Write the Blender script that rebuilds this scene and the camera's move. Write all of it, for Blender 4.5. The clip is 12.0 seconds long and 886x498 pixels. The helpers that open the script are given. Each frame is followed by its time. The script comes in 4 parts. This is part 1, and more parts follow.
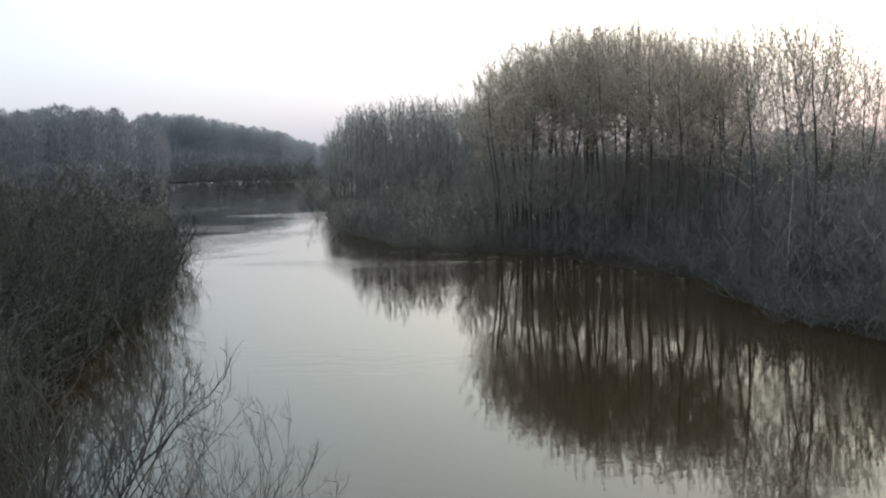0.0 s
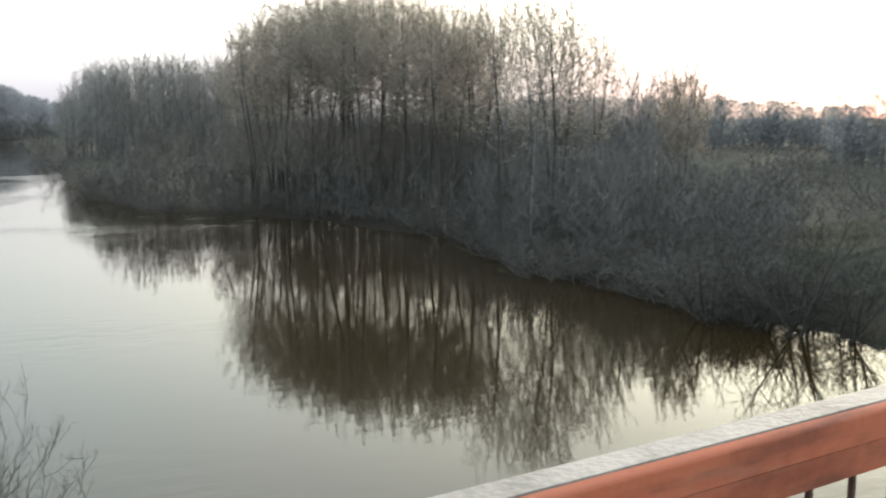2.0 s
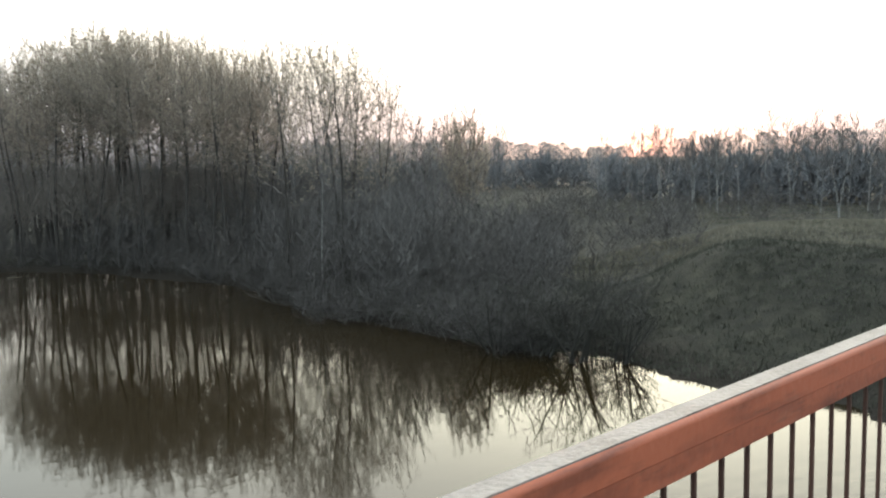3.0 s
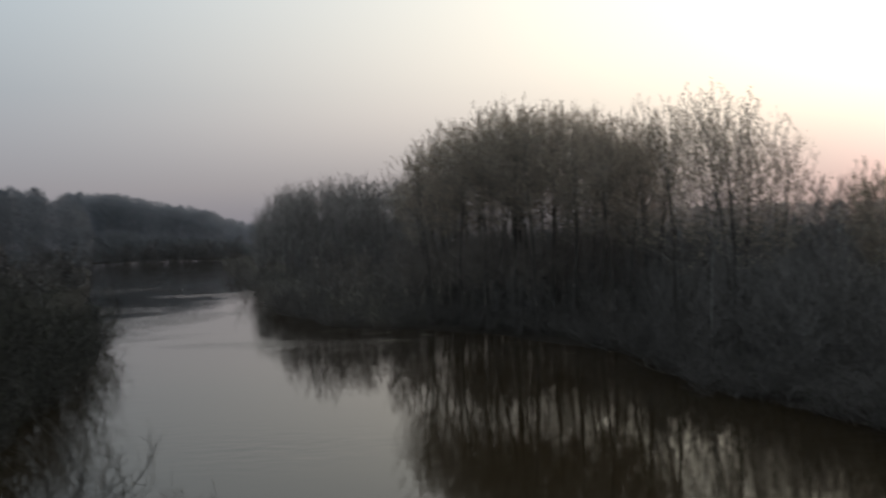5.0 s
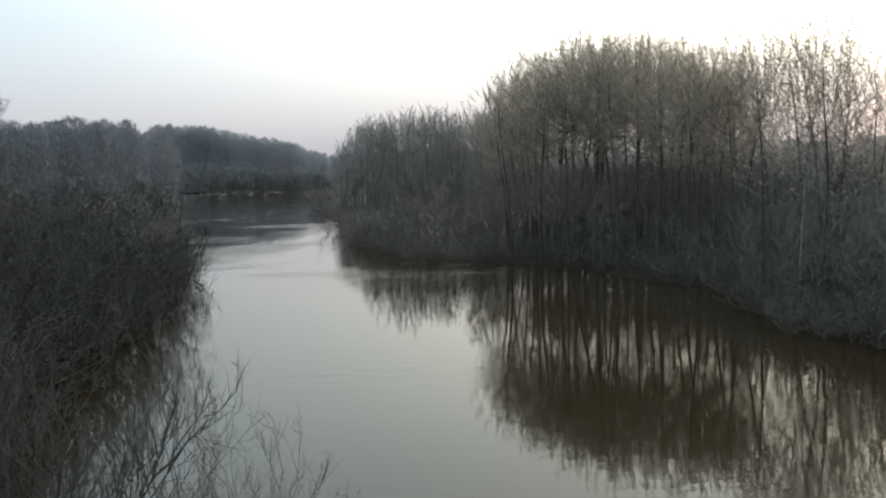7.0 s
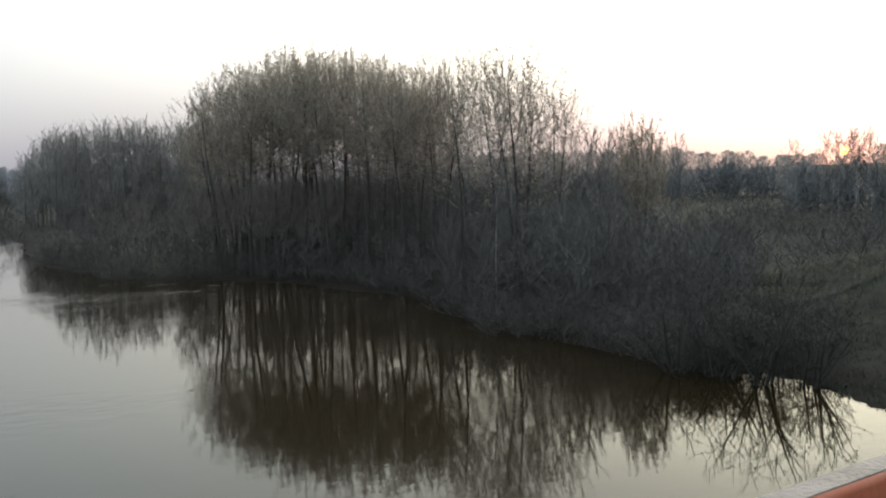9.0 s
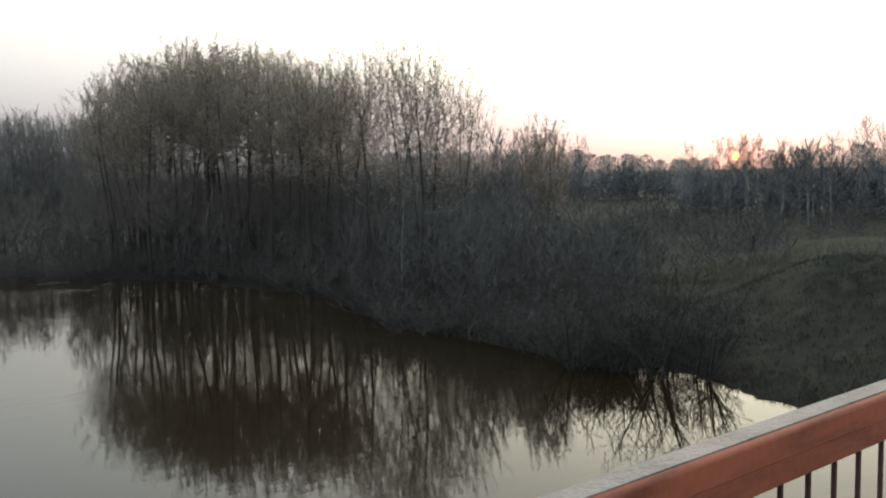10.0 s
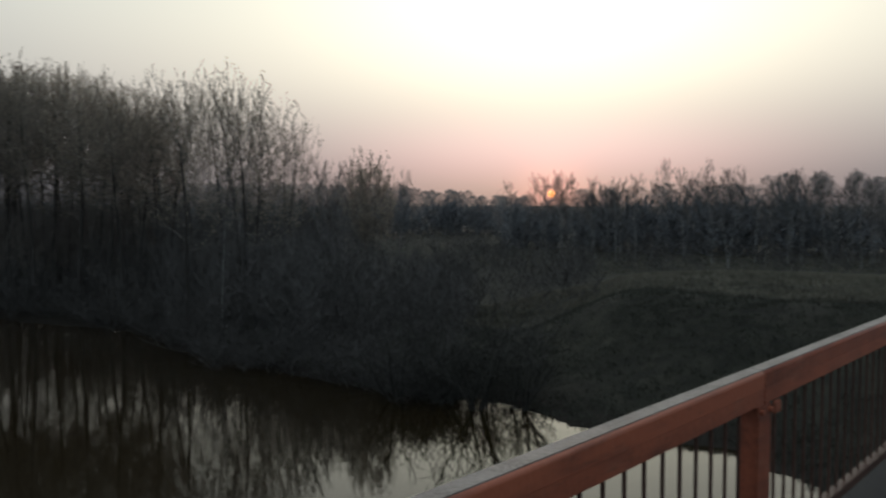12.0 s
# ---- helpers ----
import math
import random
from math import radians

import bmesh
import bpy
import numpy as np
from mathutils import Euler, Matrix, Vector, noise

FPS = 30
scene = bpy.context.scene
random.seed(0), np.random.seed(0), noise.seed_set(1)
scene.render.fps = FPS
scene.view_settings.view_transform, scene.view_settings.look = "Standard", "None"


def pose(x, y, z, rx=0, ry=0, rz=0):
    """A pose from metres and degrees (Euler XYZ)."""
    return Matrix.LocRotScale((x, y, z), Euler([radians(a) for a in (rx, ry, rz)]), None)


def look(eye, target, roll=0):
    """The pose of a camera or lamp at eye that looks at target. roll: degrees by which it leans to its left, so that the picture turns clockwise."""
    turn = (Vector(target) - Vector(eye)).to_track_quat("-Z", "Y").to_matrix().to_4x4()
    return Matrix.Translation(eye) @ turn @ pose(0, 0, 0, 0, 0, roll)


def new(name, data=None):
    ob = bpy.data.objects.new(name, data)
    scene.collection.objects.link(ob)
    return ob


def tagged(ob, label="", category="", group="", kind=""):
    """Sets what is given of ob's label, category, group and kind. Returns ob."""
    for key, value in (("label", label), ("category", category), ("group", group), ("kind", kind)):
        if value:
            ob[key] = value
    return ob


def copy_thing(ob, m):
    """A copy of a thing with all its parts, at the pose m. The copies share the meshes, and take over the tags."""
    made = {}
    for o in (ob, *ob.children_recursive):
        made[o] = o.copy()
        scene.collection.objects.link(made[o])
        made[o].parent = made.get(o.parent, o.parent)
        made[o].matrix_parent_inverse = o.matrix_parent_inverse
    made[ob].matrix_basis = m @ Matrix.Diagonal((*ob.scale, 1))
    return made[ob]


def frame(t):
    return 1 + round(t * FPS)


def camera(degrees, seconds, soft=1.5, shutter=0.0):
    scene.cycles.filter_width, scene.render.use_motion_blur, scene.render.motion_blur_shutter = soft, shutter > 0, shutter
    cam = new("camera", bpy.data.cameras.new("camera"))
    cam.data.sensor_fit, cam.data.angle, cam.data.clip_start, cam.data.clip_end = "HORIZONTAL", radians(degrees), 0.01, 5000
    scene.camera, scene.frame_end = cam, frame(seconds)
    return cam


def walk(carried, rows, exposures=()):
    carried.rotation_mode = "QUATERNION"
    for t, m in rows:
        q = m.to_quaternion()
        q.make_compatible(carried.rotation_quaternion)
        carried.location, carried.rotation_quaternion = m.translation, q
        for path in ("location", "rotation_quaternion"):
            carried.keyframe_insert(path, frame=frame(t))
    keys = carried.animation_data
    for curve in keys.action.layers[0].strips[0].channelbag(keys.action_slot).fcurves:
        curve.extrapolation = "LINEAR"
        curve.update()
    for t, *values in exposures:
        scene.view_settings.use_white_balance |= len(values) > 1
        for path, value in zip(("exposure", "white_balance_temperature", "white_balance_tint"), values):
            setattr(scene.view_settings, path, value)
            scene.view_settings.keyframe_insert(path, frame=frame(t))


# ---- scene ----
cam = camera(54.89, 12.0, soft=2.0, shutter=0.25)
PATH = [  # seconds, eye x y z, pitch, roll, yaw
    (0.00, -0.025, 0.110, 8.010, -5.89, 1.52, 0.00),
    (0.50, -0.025, 0.110, 8.010, -7.57, 0.36, -0.46),
    (1.00, -0.025, 0.110, 8.010, -7.87, 0.97, -6.08),
    (1.50, -0.025, 0.110, 7.968, -8.50, 0.64, -10.98),
    (2.00, -0.025, 0.110, 7.930, -8.61, 0.41, -16.13),
    (2.50, -0.025, 0.110, 7.938, -7.49, 0.24, -24.70),
    (2.70, -0.025, 0.110, 7.940, -6.51, 1.09, -27.54),
    (3.10, -0.022, 0.098, 7.980, -5.84, 1.03, -30.69),
    (3.50, -0.020, 0.085, 8.010, -5.33, 0.90, -31.09),
    (3.90, -0.016, 0.073, 8.040, -4.95, 0.77, -28.40),
    (4.30, -0.014, 0.061, 8.065, -4.64, 0.71, -22.24),
    (4.50, -0.014, 0.061, 8.080, -4.27, 0.42, -17.07),
    (5.00, -0.014, 0.061, 8.085, -0.88, 2.03, -4.68),
    (5.50, -0.014, 0.061, 8.085, 0.76, 2.51, 6.15),
    (6.00, -0.014, 0.061, 8.085, -0.79, 2.44, 5.81),
    (6.50, -0.014, 0.061, 8.085, -2.42, 1.80, 3.35),
    (7.00, -0.014, 0.061, 8.085, -5.21, 1.72, 0.69),
    (7.50, -0.014, 0.061, 8.085, -6.48, 1.86, -5.21),
    (7.70, -0.014, 0.061, 8.085, -6.19, 1.56, -8.62),
    (8.10, -0.011, 0.051, 8.083, -5.80, 1.60, -13.75),
    (8.50, -0.010, 0.043, 8.080, -5.28, 1.70, -16.44),
    (8.90, -0.007, 0.034, 8.072, -4.91, 1.80, -18.14),
    (9.30, -0.005, 0.024, 8.060, -4.96, 1.84, -20.32),
    (9.50, -0.005, 0.021, 8.035, -5.42, 0.81, -21.76),
    (10.00, -0.004, 0.014, 8.004, -5.08, 1.09, -24.85),
    (10.50, -0.001, 0.007, 8.001, -4.69, 1.32, -26.88),
    (11.00, -0.000, 0.000, 8.013, -3.78, 0.03, -26.63),
    (11.50, -0.004, -0.073, 8.045, -2.87, 0.29, -28.22),
    (12.00, -0.015, -0.157, 8.050, -2.97, 0.00, -36.46),
]
EXPOSURE = [(0.0, 1.42, 6400, 6), (0.5, 1.78, 6450, 5), (1.0, 1.86, 6500, 7), (1.5, 1.86, 6550, 7), (2.0, 1.74, 6550, 4), (2.7, 1.62, 6500, 5), (4.3, 0.64, 6380, 4), (5.0, 0.02, 6600, 11), (5.5, 0.0, 6580, 12), (6.0, 0.18, 6550, 9),
            (6.5, 0.4, 6520, 7), (7.0, 1.16, 6450, 4), (7.7, 1.62, 6420, 3), (9.3, 0.76, 6430, 6), (10.5, 0.67, 6450, 7), (11.5, -0.34, 6300, 6), (12.0, -0.47, 6150, 6)]
walk(cam, [(t, pose(x, y, z, 90 + p, r, w)) for t, x, y, z, p, r, w in PATH], EXPOSURE)

# ---- sky and sun ----
SUN_AZ, SUN_EL = 43.7, 0.75
HAZE = [(0.0, (0.225, 0.22, 0.27)), (1.0, (0.72, 0.8, 0.85)), (0.06, (0.295, 0.295, 0.335)), (0.16, (0.27, 0.35, 0.425)), (0.3, (0.40, 0.53, 0.63)), (0.5, (0.78, 0.87, 0.92))]
AUREOLE = [  # width across, width up, strength, hue, share that shows through the horizon's haze, height of the centre
    (52.0, 26.0, 0.6, (1.0, 0.76, 0.61), 0.06, 11.0),
    (42.0, 13.0, 0.62, (1.0, 0.88, 0.45), 0.0, 13.0),
    (15.0, 9.0, 0.55, (1.0, 0.9, 0.66), 0.0, 12.0),
    (14.0, 2.7, 0.55, (1.0, 0.42, 0.5), 0.9, 3.3),
    (48.0, 4.5, 0.13, (1.0, 0.5, 0.44), 0.4, 7.5),
    (2.2, 2.2, 0.5, (1.0, 0.26, 0.16), 1.0, 0.75),
]
world = bpy.data.worlds.new("evening_sky")
scene.world = world
world.use_nodes = True
wn, wl = world.node_tree.nodes, world.node_tree.links
wn.clear()
w_out = wn.new("ShaderNodeOutputWorld")
w_bg = wn.new("ShaderNodeBackground")
w_sky = wn.new("ShaderNodeTexSky")
w_sky.sky_type = "NISHITA"
w_sky.sun_disc = False
w_sky.sun_elevation = radians(9.0)
w_sky.sun_rotation = radians(SUN_AZ)
w_sky.air_density, w_sky.dust_density, w_sky.ozone_density = 1.0, 1.5, 2.0


def w_math(op, a, b=0.0, c=0.0):
    m = wn.new("ShaderNodeMath")
    m.operation = op
    for i, v in enumerate((a, b, c)):
        if isinstance(v, (int, float)):
            m.inputs[i].default_value = v
        else:
            wl.new(v, m.inputs[i])
    return m.outputs[0]


def w_mix(kind, fac, a, b):
    m = wn.new("ShaderNodeMix")
    m.data_type, m.blend_type = "RGBA", kind
    m.clamp_factor = False
    for key, v in (("Factor", fac), ("A", a), ("B", b)):
        if isinstance(v, (int, float)):
            m.inputs[key].default_value = v
        elif isinstance(v, tuple):
            m.inputs[key].default_value = (*v, 1)
        else:
            wl.new(v, m.inputs[key])
    return m.outputs["Result"]


# evening haze over the clear sky: mauve at the horizon, pale blue above, and the sun's wide aureole
w_dir = wn.new("ShaderNodeTexCoord").outputs["Generated"]
w_xyz = wn.new("ShaderNodeSeparateXYZ")
wl.new(w_dir, w_xyz.inputs[0])
w_el = w_math("MULTIPLY", w_math("ARCSINE", w_xyz.outputs["Z"]), 180 / math.pi)
w_ramp = wn.new("ShaderNodeValToRGB")
wl.new(w_math("DIVIDE", w_math("MAXIMUM", w_el, 0.0), 60.0), w_ramp.inputs["Fac"])
for i, (pos, col) in enumerate(HAZE):
    e = w_ramp.color_ramp.elements[i] if i < 2 else w_ramp.color_ramp.elements.new(pos)
    e.position, e.color = pos, (*col, 1)
w_clear = w_math("SUBTRACT", 1.0, w_math("EXPONENT", w_math("MULTIPLY", w_math("POWER", w_math("DIVIDE", w_math("MAXIMUM", w_el, 0.0), 7.0), 2.0), -1.0)))
w_dim = w_mix("MIX", 0.96, w_sky.outputs["Color"], (0.0, 0.0, 0.0))
w_col = w_mix("MIX", 0.85, w_dim, w_ramp.outputs["Color"])
w_az = w_math("SUBTRACT", w_math("MULTIPLY", w_math("ARCTAN2", w_xyz.outputs["X"], w_xyz.outputs["Y"]), 180 / math.pi), SUN_AZ)
for wide, high, strong, hue, through_haze, centre in AUREOLE:
    w_sq = w_math("ADD", w_math("POWER", w_math("ABSOLUTE", w_math("DIVIDE", w_az, wide)), 2.0), w_math("POWER", w_math("ABSOLUTE", w_math("DIVIDE", w_math("SUBTRACT", w_el, centre), high)), 2.0))
    g = w_math("MULTIPLY", w_math("EXPONENT", w_math("MULTIPLY", w_sq, -1.0)), strong)
    g = w_math("MULTIPLY", g, w_math("MULTIPLY_ADD", w_clear, 1 - through_haze, through_haze))
    w_col = w_mix("ADD", g, w_col, hue)
w_bg.inputs["Strength"].default_value = 1.0
wl.new(w_col, w_bg.inputs["Color"])
wl.new(w_bg.outputs["Background"], w_out.inputs["Surface"])

sun_dir = Vector((math.sin(radians(SUN_AZ)) * math.cos(radians(SUN_EL)), math.cos(radians(SUN_AZ)) * math.cos(radians(SUN_EL)), math.sin(radians(SUN_EL))))
sun = new("sun", bpy.data.lights.new("sun", "SUN"))
sun.data.energy, sun.data.angle, sun.data.color = 0.6, radians(0.6), (1.0, 0.55, 0.3)
sun.matrix_world = look(sun_dir * 100, (0, 0, 0))


# ---- materials ----
def shade(name, dark, light, rough=0.85, scale=3.0, fine=40.0, bump=0.3, metal=0.0, spec=0.3, coords="Object", thin=0.0):
    """A surface whose colour runs between two tones at two scales, with fine relief."""
    m = bpy.data.materials.new(name)
    m.use_nodes = True
    n, l = m.node_tree.nodes, m.node_tree.links
    b = n["Principled BSDF"]
    tc = n.new("ShaderNodeTexCoord")
    n1, n2 = n.new("ShaderNodeTexNoise"), n.new("ShaderNodeTexNoise")
    n1.inputs["Scale"].default_value, n2.inputs["Scale"].default_value = scale, fine
    n1.inputs["Detail"].default_value, n2.inputs["Detail"].default_value = 5.0, 4.0
    info = n.new("ShaderNodeObjectInfo")
    add = n.new("ShaderNodeMath")
    add.operation = "MULTIPLY_ADD"
    add.inputs[1].default_value = 0.5
    add2 = n.new("ShaderNodeMath")
    add2.operation = "MULTIPLY_ADD"
    add2.inputs[1].default_value = 0.35
    ramp = n.new("ShaderNodeValToRGB")
    ramp.color_ramp.elements[0].position, ramp.color_ramp.elements[1].position = 0.42, 1.0
    ramp.color_ramp.elements[0].color = (*dark, 1)
    ramp.color_ramp.elements[1].color = (*light, 1)
    for t in (n1, n2):
        l.new(tc.outputs[coords], t.inputs["Vector"])
    l.new(n2.outputs["Fac"], add.inputs[0])
    l.new(n1.outputs["Fac"], add.inputs[2])
    l.new(info.outputs["Random"], add2.inputs[0])
    l.new(add.outputs[0], add2.inputs[2])
    l.new(add2.outputs[0], ramp.inputs["Fac"])
    l.new(ramp.outputs["Color"], b.inputs["Base Color"])
    b.inputs["Roughness"].default_value = rough
    b.inputs["Metallic"].default_value = metal
    b.inputs["Specular IOR Level"].default_value = spec
    if thin:
        # thin young growth lets some light through; far woods use it as haze
        tr, mx = n.new("ShaderNodeBsdfTranslucent"), n.new("ShaderNodeMixShader")
        l.new(ramp.outputs["Color"], tr.inputs["Color"])
        mx.inputs["Fac"].default_value = thin
        l.new(b.outputs["BSDF"], mx.inputs[1])
        l.new(tr.outputs["BSDF"], mx.inputs[2])
        l.new(mx.outputs["Shader"], n["Material Output"].inputs["Surface"])
    if bump:
        bp = n.new("ShaderNodeBump")
        bp.inputs["Strength"].default_value = bump
        bp.inputs["Distance"].default_value = 0.02
        l.new(n2.outputs["Fac"], bp.inputs["Height"])
        l.new(bp.outputs["Normal"], b.inputs["Normal"])
    return m


BARK = shade("alder_bark", (0.024, 0.022, 0.02), (0.055, 0.049, 0.044), scale=2.0, fine=25.0)
TWIG = shade("twig_bark", (0.085, 0.075, 0.068), (0.17, 0.15, 0.134), bump=0)
BUD = shade("swelling_buds", (0.18, 0.155, 0.125), (0.36, 0.31, 0.25), bump=0, rough=0.7, thin=0.5)
WILLOW = shade("willow_twig", (0.038, 0.0355, 0.035), (0.08, 0.074, 0.07), bump=0)
FRESH = shade("young_leaf", (0.035, 0.036, 0.018), (0.075, 0.072, 0.036), bump=0, rough=0.7)
DARKLEAF = shade("dark_young_leaf", (0.024, 0.028, 0.018), (0.05, 0.055, 0.036), bump=0, rough=0.7, spec=0.08)
GREYBARK = shade("willow_bark", (0.04, 0.037, 0.035), (0.08, 0.074, 0.068), scale=3.0, fine=30.0)
CATKIN = shade("pale_catkin", (0.15, 0.135, 0.1), (0.3, 0.27, 0.2), bump=0)
DRYGRASS = shade("dry_grass", (0.085, 0.077, 0.06), (0.2, 0.18, 0.14), bump=0, scale=0.3, fine=4.0)
OLDGRASS = shade("old_matted_grass", (0.034, 0.035, 0.029), (0.08, 0.08, 0.064), bump=0, scale=0.3, fine=4.0, spec=0.08)
GREENGRASS = shade("new_grass", (0.03, 0.036, 0.021), (0.062, 0.07, 0.04), bump=0, scale=0.3, fine=4.0)
CONCRETE = shade("grey_concrete", (0.2, 0.19, 0.17), (0.36, 0.34, 0.31), scale=0.8, fine=18.0)
ASPHALT = shade("asphalt", (0.016, 0.016, 0.017), (0.038, 0.037, 0.036), scale=0.6, fine=60.0)
DRIFT = shade("driftwood", (0.1, 0.088, 0.074), (0.22, 0.195, 0.165))
# Far scrub and bark paled to blue-grey in place of air haze.
HAZYSCRUB = shade("hazed_scrub_twig", (0.12, 0.122, 0.128), (0.21, 0.213, 0.222), bump=0, scale=0.05, fine=0.4, spec=0.05)
HAZYFARBARK = shade("hazed_far_bark", (0.155, 0.165, 0.185), (0.275, 0.29, 0.315), bump=0, thin=0.3, scale=0.05, fine=0.4, spec=0.05)


def birch_bark():
    m = shade("birch_bark", (0.13, 0.127, 0.122), (0.29, 0.284, 0.272), scale=1.0, fine=9.0, bump=0.15)
    n, l = m.node_tree.nodes, m.node_tree.links
    b = n["Principled BSDF"]
    tc, mp, nz = n.new("ShaderNodeTexCoord"), n.new("ShaderNodeMapping"), n.new("ShaderNodeTexNoise")
    mp.inputs["Scale"].default_value = (2.0, 2.0, 7.0)
    nz.inputs["Scale"].default_value = 1.2
    rp = n.new("ShaderNodeValToRGB")
    rp.color_ramp.elements[0].position, rp.color_ramp.elements[1].position = 0.56, 0.66
    mx = n.new("ShaderNodeMix")
    mx.data_type = "RGBA"
    old = b.inputs["Base Color"].links[0].from_socket
    l.new(tc.outputs["Object"], mp.inputs["Vector"])
    l.new(mp.outputs["Vector"], nz.inputs["Vector"])
    l.new(nz.outputs["Fac"], rp.inputs["Fac"])
    l.new(rp.outputs["Color"], mx.inputs["Factor"])
    l.new(old, mx.inputs["A"])
    mx.inputs["B"].default_value = (0.07, 0.06, 0.055, 1)
    l.new(mx.outputs["Result"], b.inputs["Base Color"])
    return m


# Middle-distance twigs and bark: haze put into their colour, less than farther off.
HAZYTWIG = shade("hazed_aspen_twig", (0.15, 0.141, 0.136), (0.28, 0.264, 0.255), bump=0, thin=0.35)
HAZYBANKBARK = shade("hazed_bank_bark", (0.1, 0.107, 0.12), (0.18, 0.19, 0.208), bump=0, scale=0.05, fine=0.4, spec=0.05, thin=0.2)
BIRCH = birch_bark()
BIRCHTWIG = shade("birch_twig", (0.055, 0.052, 0.05), (0.115, 0.108, 0.104), bump=0)
YOUNGTWIG = shade("young_willow_twig", (0.04, 0.036, 0.031), (0.085, 0.076, 0.064), bump=0)
DARKTWIG = shade("wet_dark_twig", (0.024, 0.023, 0.021), (0.052, 0.05, 0.045), bump=0, spec=0.08)
# Distant bark is lightened: the air's haze is painted into its colour.
HAZYDISTBARK = shade("hazed_distant_bark", (0.19, 0.178, 0.175), (0.34, 0.318, 0.31), bump=0, thin=0.4, scale=0.05, fine=0.4, spec=0.05)


def rail_paint():
    """Rust-orange oil paint on steel: sun-bleached, scuffed, with rust blooms and grime."""
    m = shade("orange_rail_paint", (0.13, 0.033, 0.018), (0.36, 0.1, 0.05), rough=0.5, scale=2.5, fine=30.0, bump=0.16, spec=0.45)
    n, l = m.node_tree.nodes, m.node_tree.links
    b = n["Principled BSDF"]
    tc, mp = n.new("ShaderNodeTexCoord"), n.new("ShaderNodeMapping")
    mp.inputs["Scale"].default_value = (1.6, 9.0, 9.0)
    l.new(tc.outputs["Object"], mp.inputs["Vector"])
    last = b.inputs["Base Color"].links[0].from_socket
    for scale, lo, hi, tone, share in ((1.6, 0.5, 0.72, (0.1, 0.032, 0.02), 0.6), (5.5, 0.58, 0.74, (0.06, 0.028, 0.02), 0.4), (3.1, 0.58, 0.8, (0.33, 0.16, 0.11), 0.45)):
        nz, rp, mx = n.new("ShaderNodeTexNoise"), n.new("ShaderNodeMapRange"), n.new("ShaderNodeMix")
        nz.inputs["Scale"].default_value, nz.inputs["Detail"].default_value = scale, 7.0
        rp.inputs["From Min"].default_value, rp.inputs["From Max"].default_value, rp.inputs["To Max"].default_value = lo, hi, share
        mx.data_type = "RGBA"
        mx.inputs["B"].default_value = (*tone, 1)
        l.new(mp.outputs["Vector"], nz.inputs["Vector"])
        l.new(nz.outputs["Fac"], rp.inputs["Value"])
        l.new(rp.outputs["Result"], mx.inputs["Factor"])
        l.new(last, mx.inputs["A"])
        last = mx.outputs["Result"]
    l.new(last, b.inputs["Base Color"])
    return m


ORANGE = rail_paint()
DUSTY = shade("worn_grey_paint", (0.07, 0.055, 0.048), (0.25, 0.215, 0.195), rough=0.55, scale=6.0, fine=60.0, bump=0.35, spec=0.5)
BARSTEEL = shade("dark_bar_paint", (0.035, 0.018, 0.013), (0.085, 0.042, 0.03), rough=0.5, scale=3.0, fine=30.0, bump=0.1)


def water_material():
    m = bpy.data.materials.new("river_water")
    m.use_nodes = True
    n, l = m.node_tree.nodes, m.node_tree.links
    b = n["Principled BSDF"]
    b.inputs["Base Color"].default_value = (0.015, 0.0103, 0.0045, 1)
    b.inputs["Roughness"].default_value = 0.012
    b.inputs["IOR"].default_value = 1.33
    tc = n.new("ShaderNodeTexCoord")
    mp = n.new("ShaderNodeMapping")
    mp.inputs["Rotation"].default_value = (0, 0, radians(-10))
    mp.inputs["Scale"].default_value = (0.55, 1.2, 1.0)
    l.new(tc.outputs["Object"], mp.inputs["Vector"])
    big, mid, small, mask = [n.new("ShaderNodeTexNoise") for _ in range(4)]
    for t, s, d in ((big, 0.35, 2.0), (mid, 1.6, 3.0), (small, 7.0, 2.0), (mask, 0.07, 2.0)):
        t.inputs["Scale"].default_value, t.inputs["Detail"].default_value = s, d
        l.new(mp.outputs["Vector"], t.inputs["Vector"])
    rp = n.new("ShaderNodeMapRange")
    rp.inputs["From Min"].default_value, rp.inputs["From Max"].default_value = 0.48, 0.66
    rp.inputs["To Min"].default_value, rp.inputs["To Max"].default_value = 0.09, 0.9
    l.new(mask.outputs["Fac"], rp.inputs["Value"])
    last = None
    for t, dist in ((big, 0.034), (mid, 0.03), (small, 0.006)):
        bp = n.new("ShaderNodeBump")
        bp.inputs["Distance"].default_value = dist
        l.new(rp.outputs["Result"], bp.inputs["Strength"])
        l.new(t.outputs["Fac"], bp.inputs["Height"])
        if last:
            l.new(last.outputs["Normal"], bp.inputs["Normal"])
        last = bp
    l.new(last.outputs["Normal"], b.inputs["Normal"])
    return m


WATER = water_material()


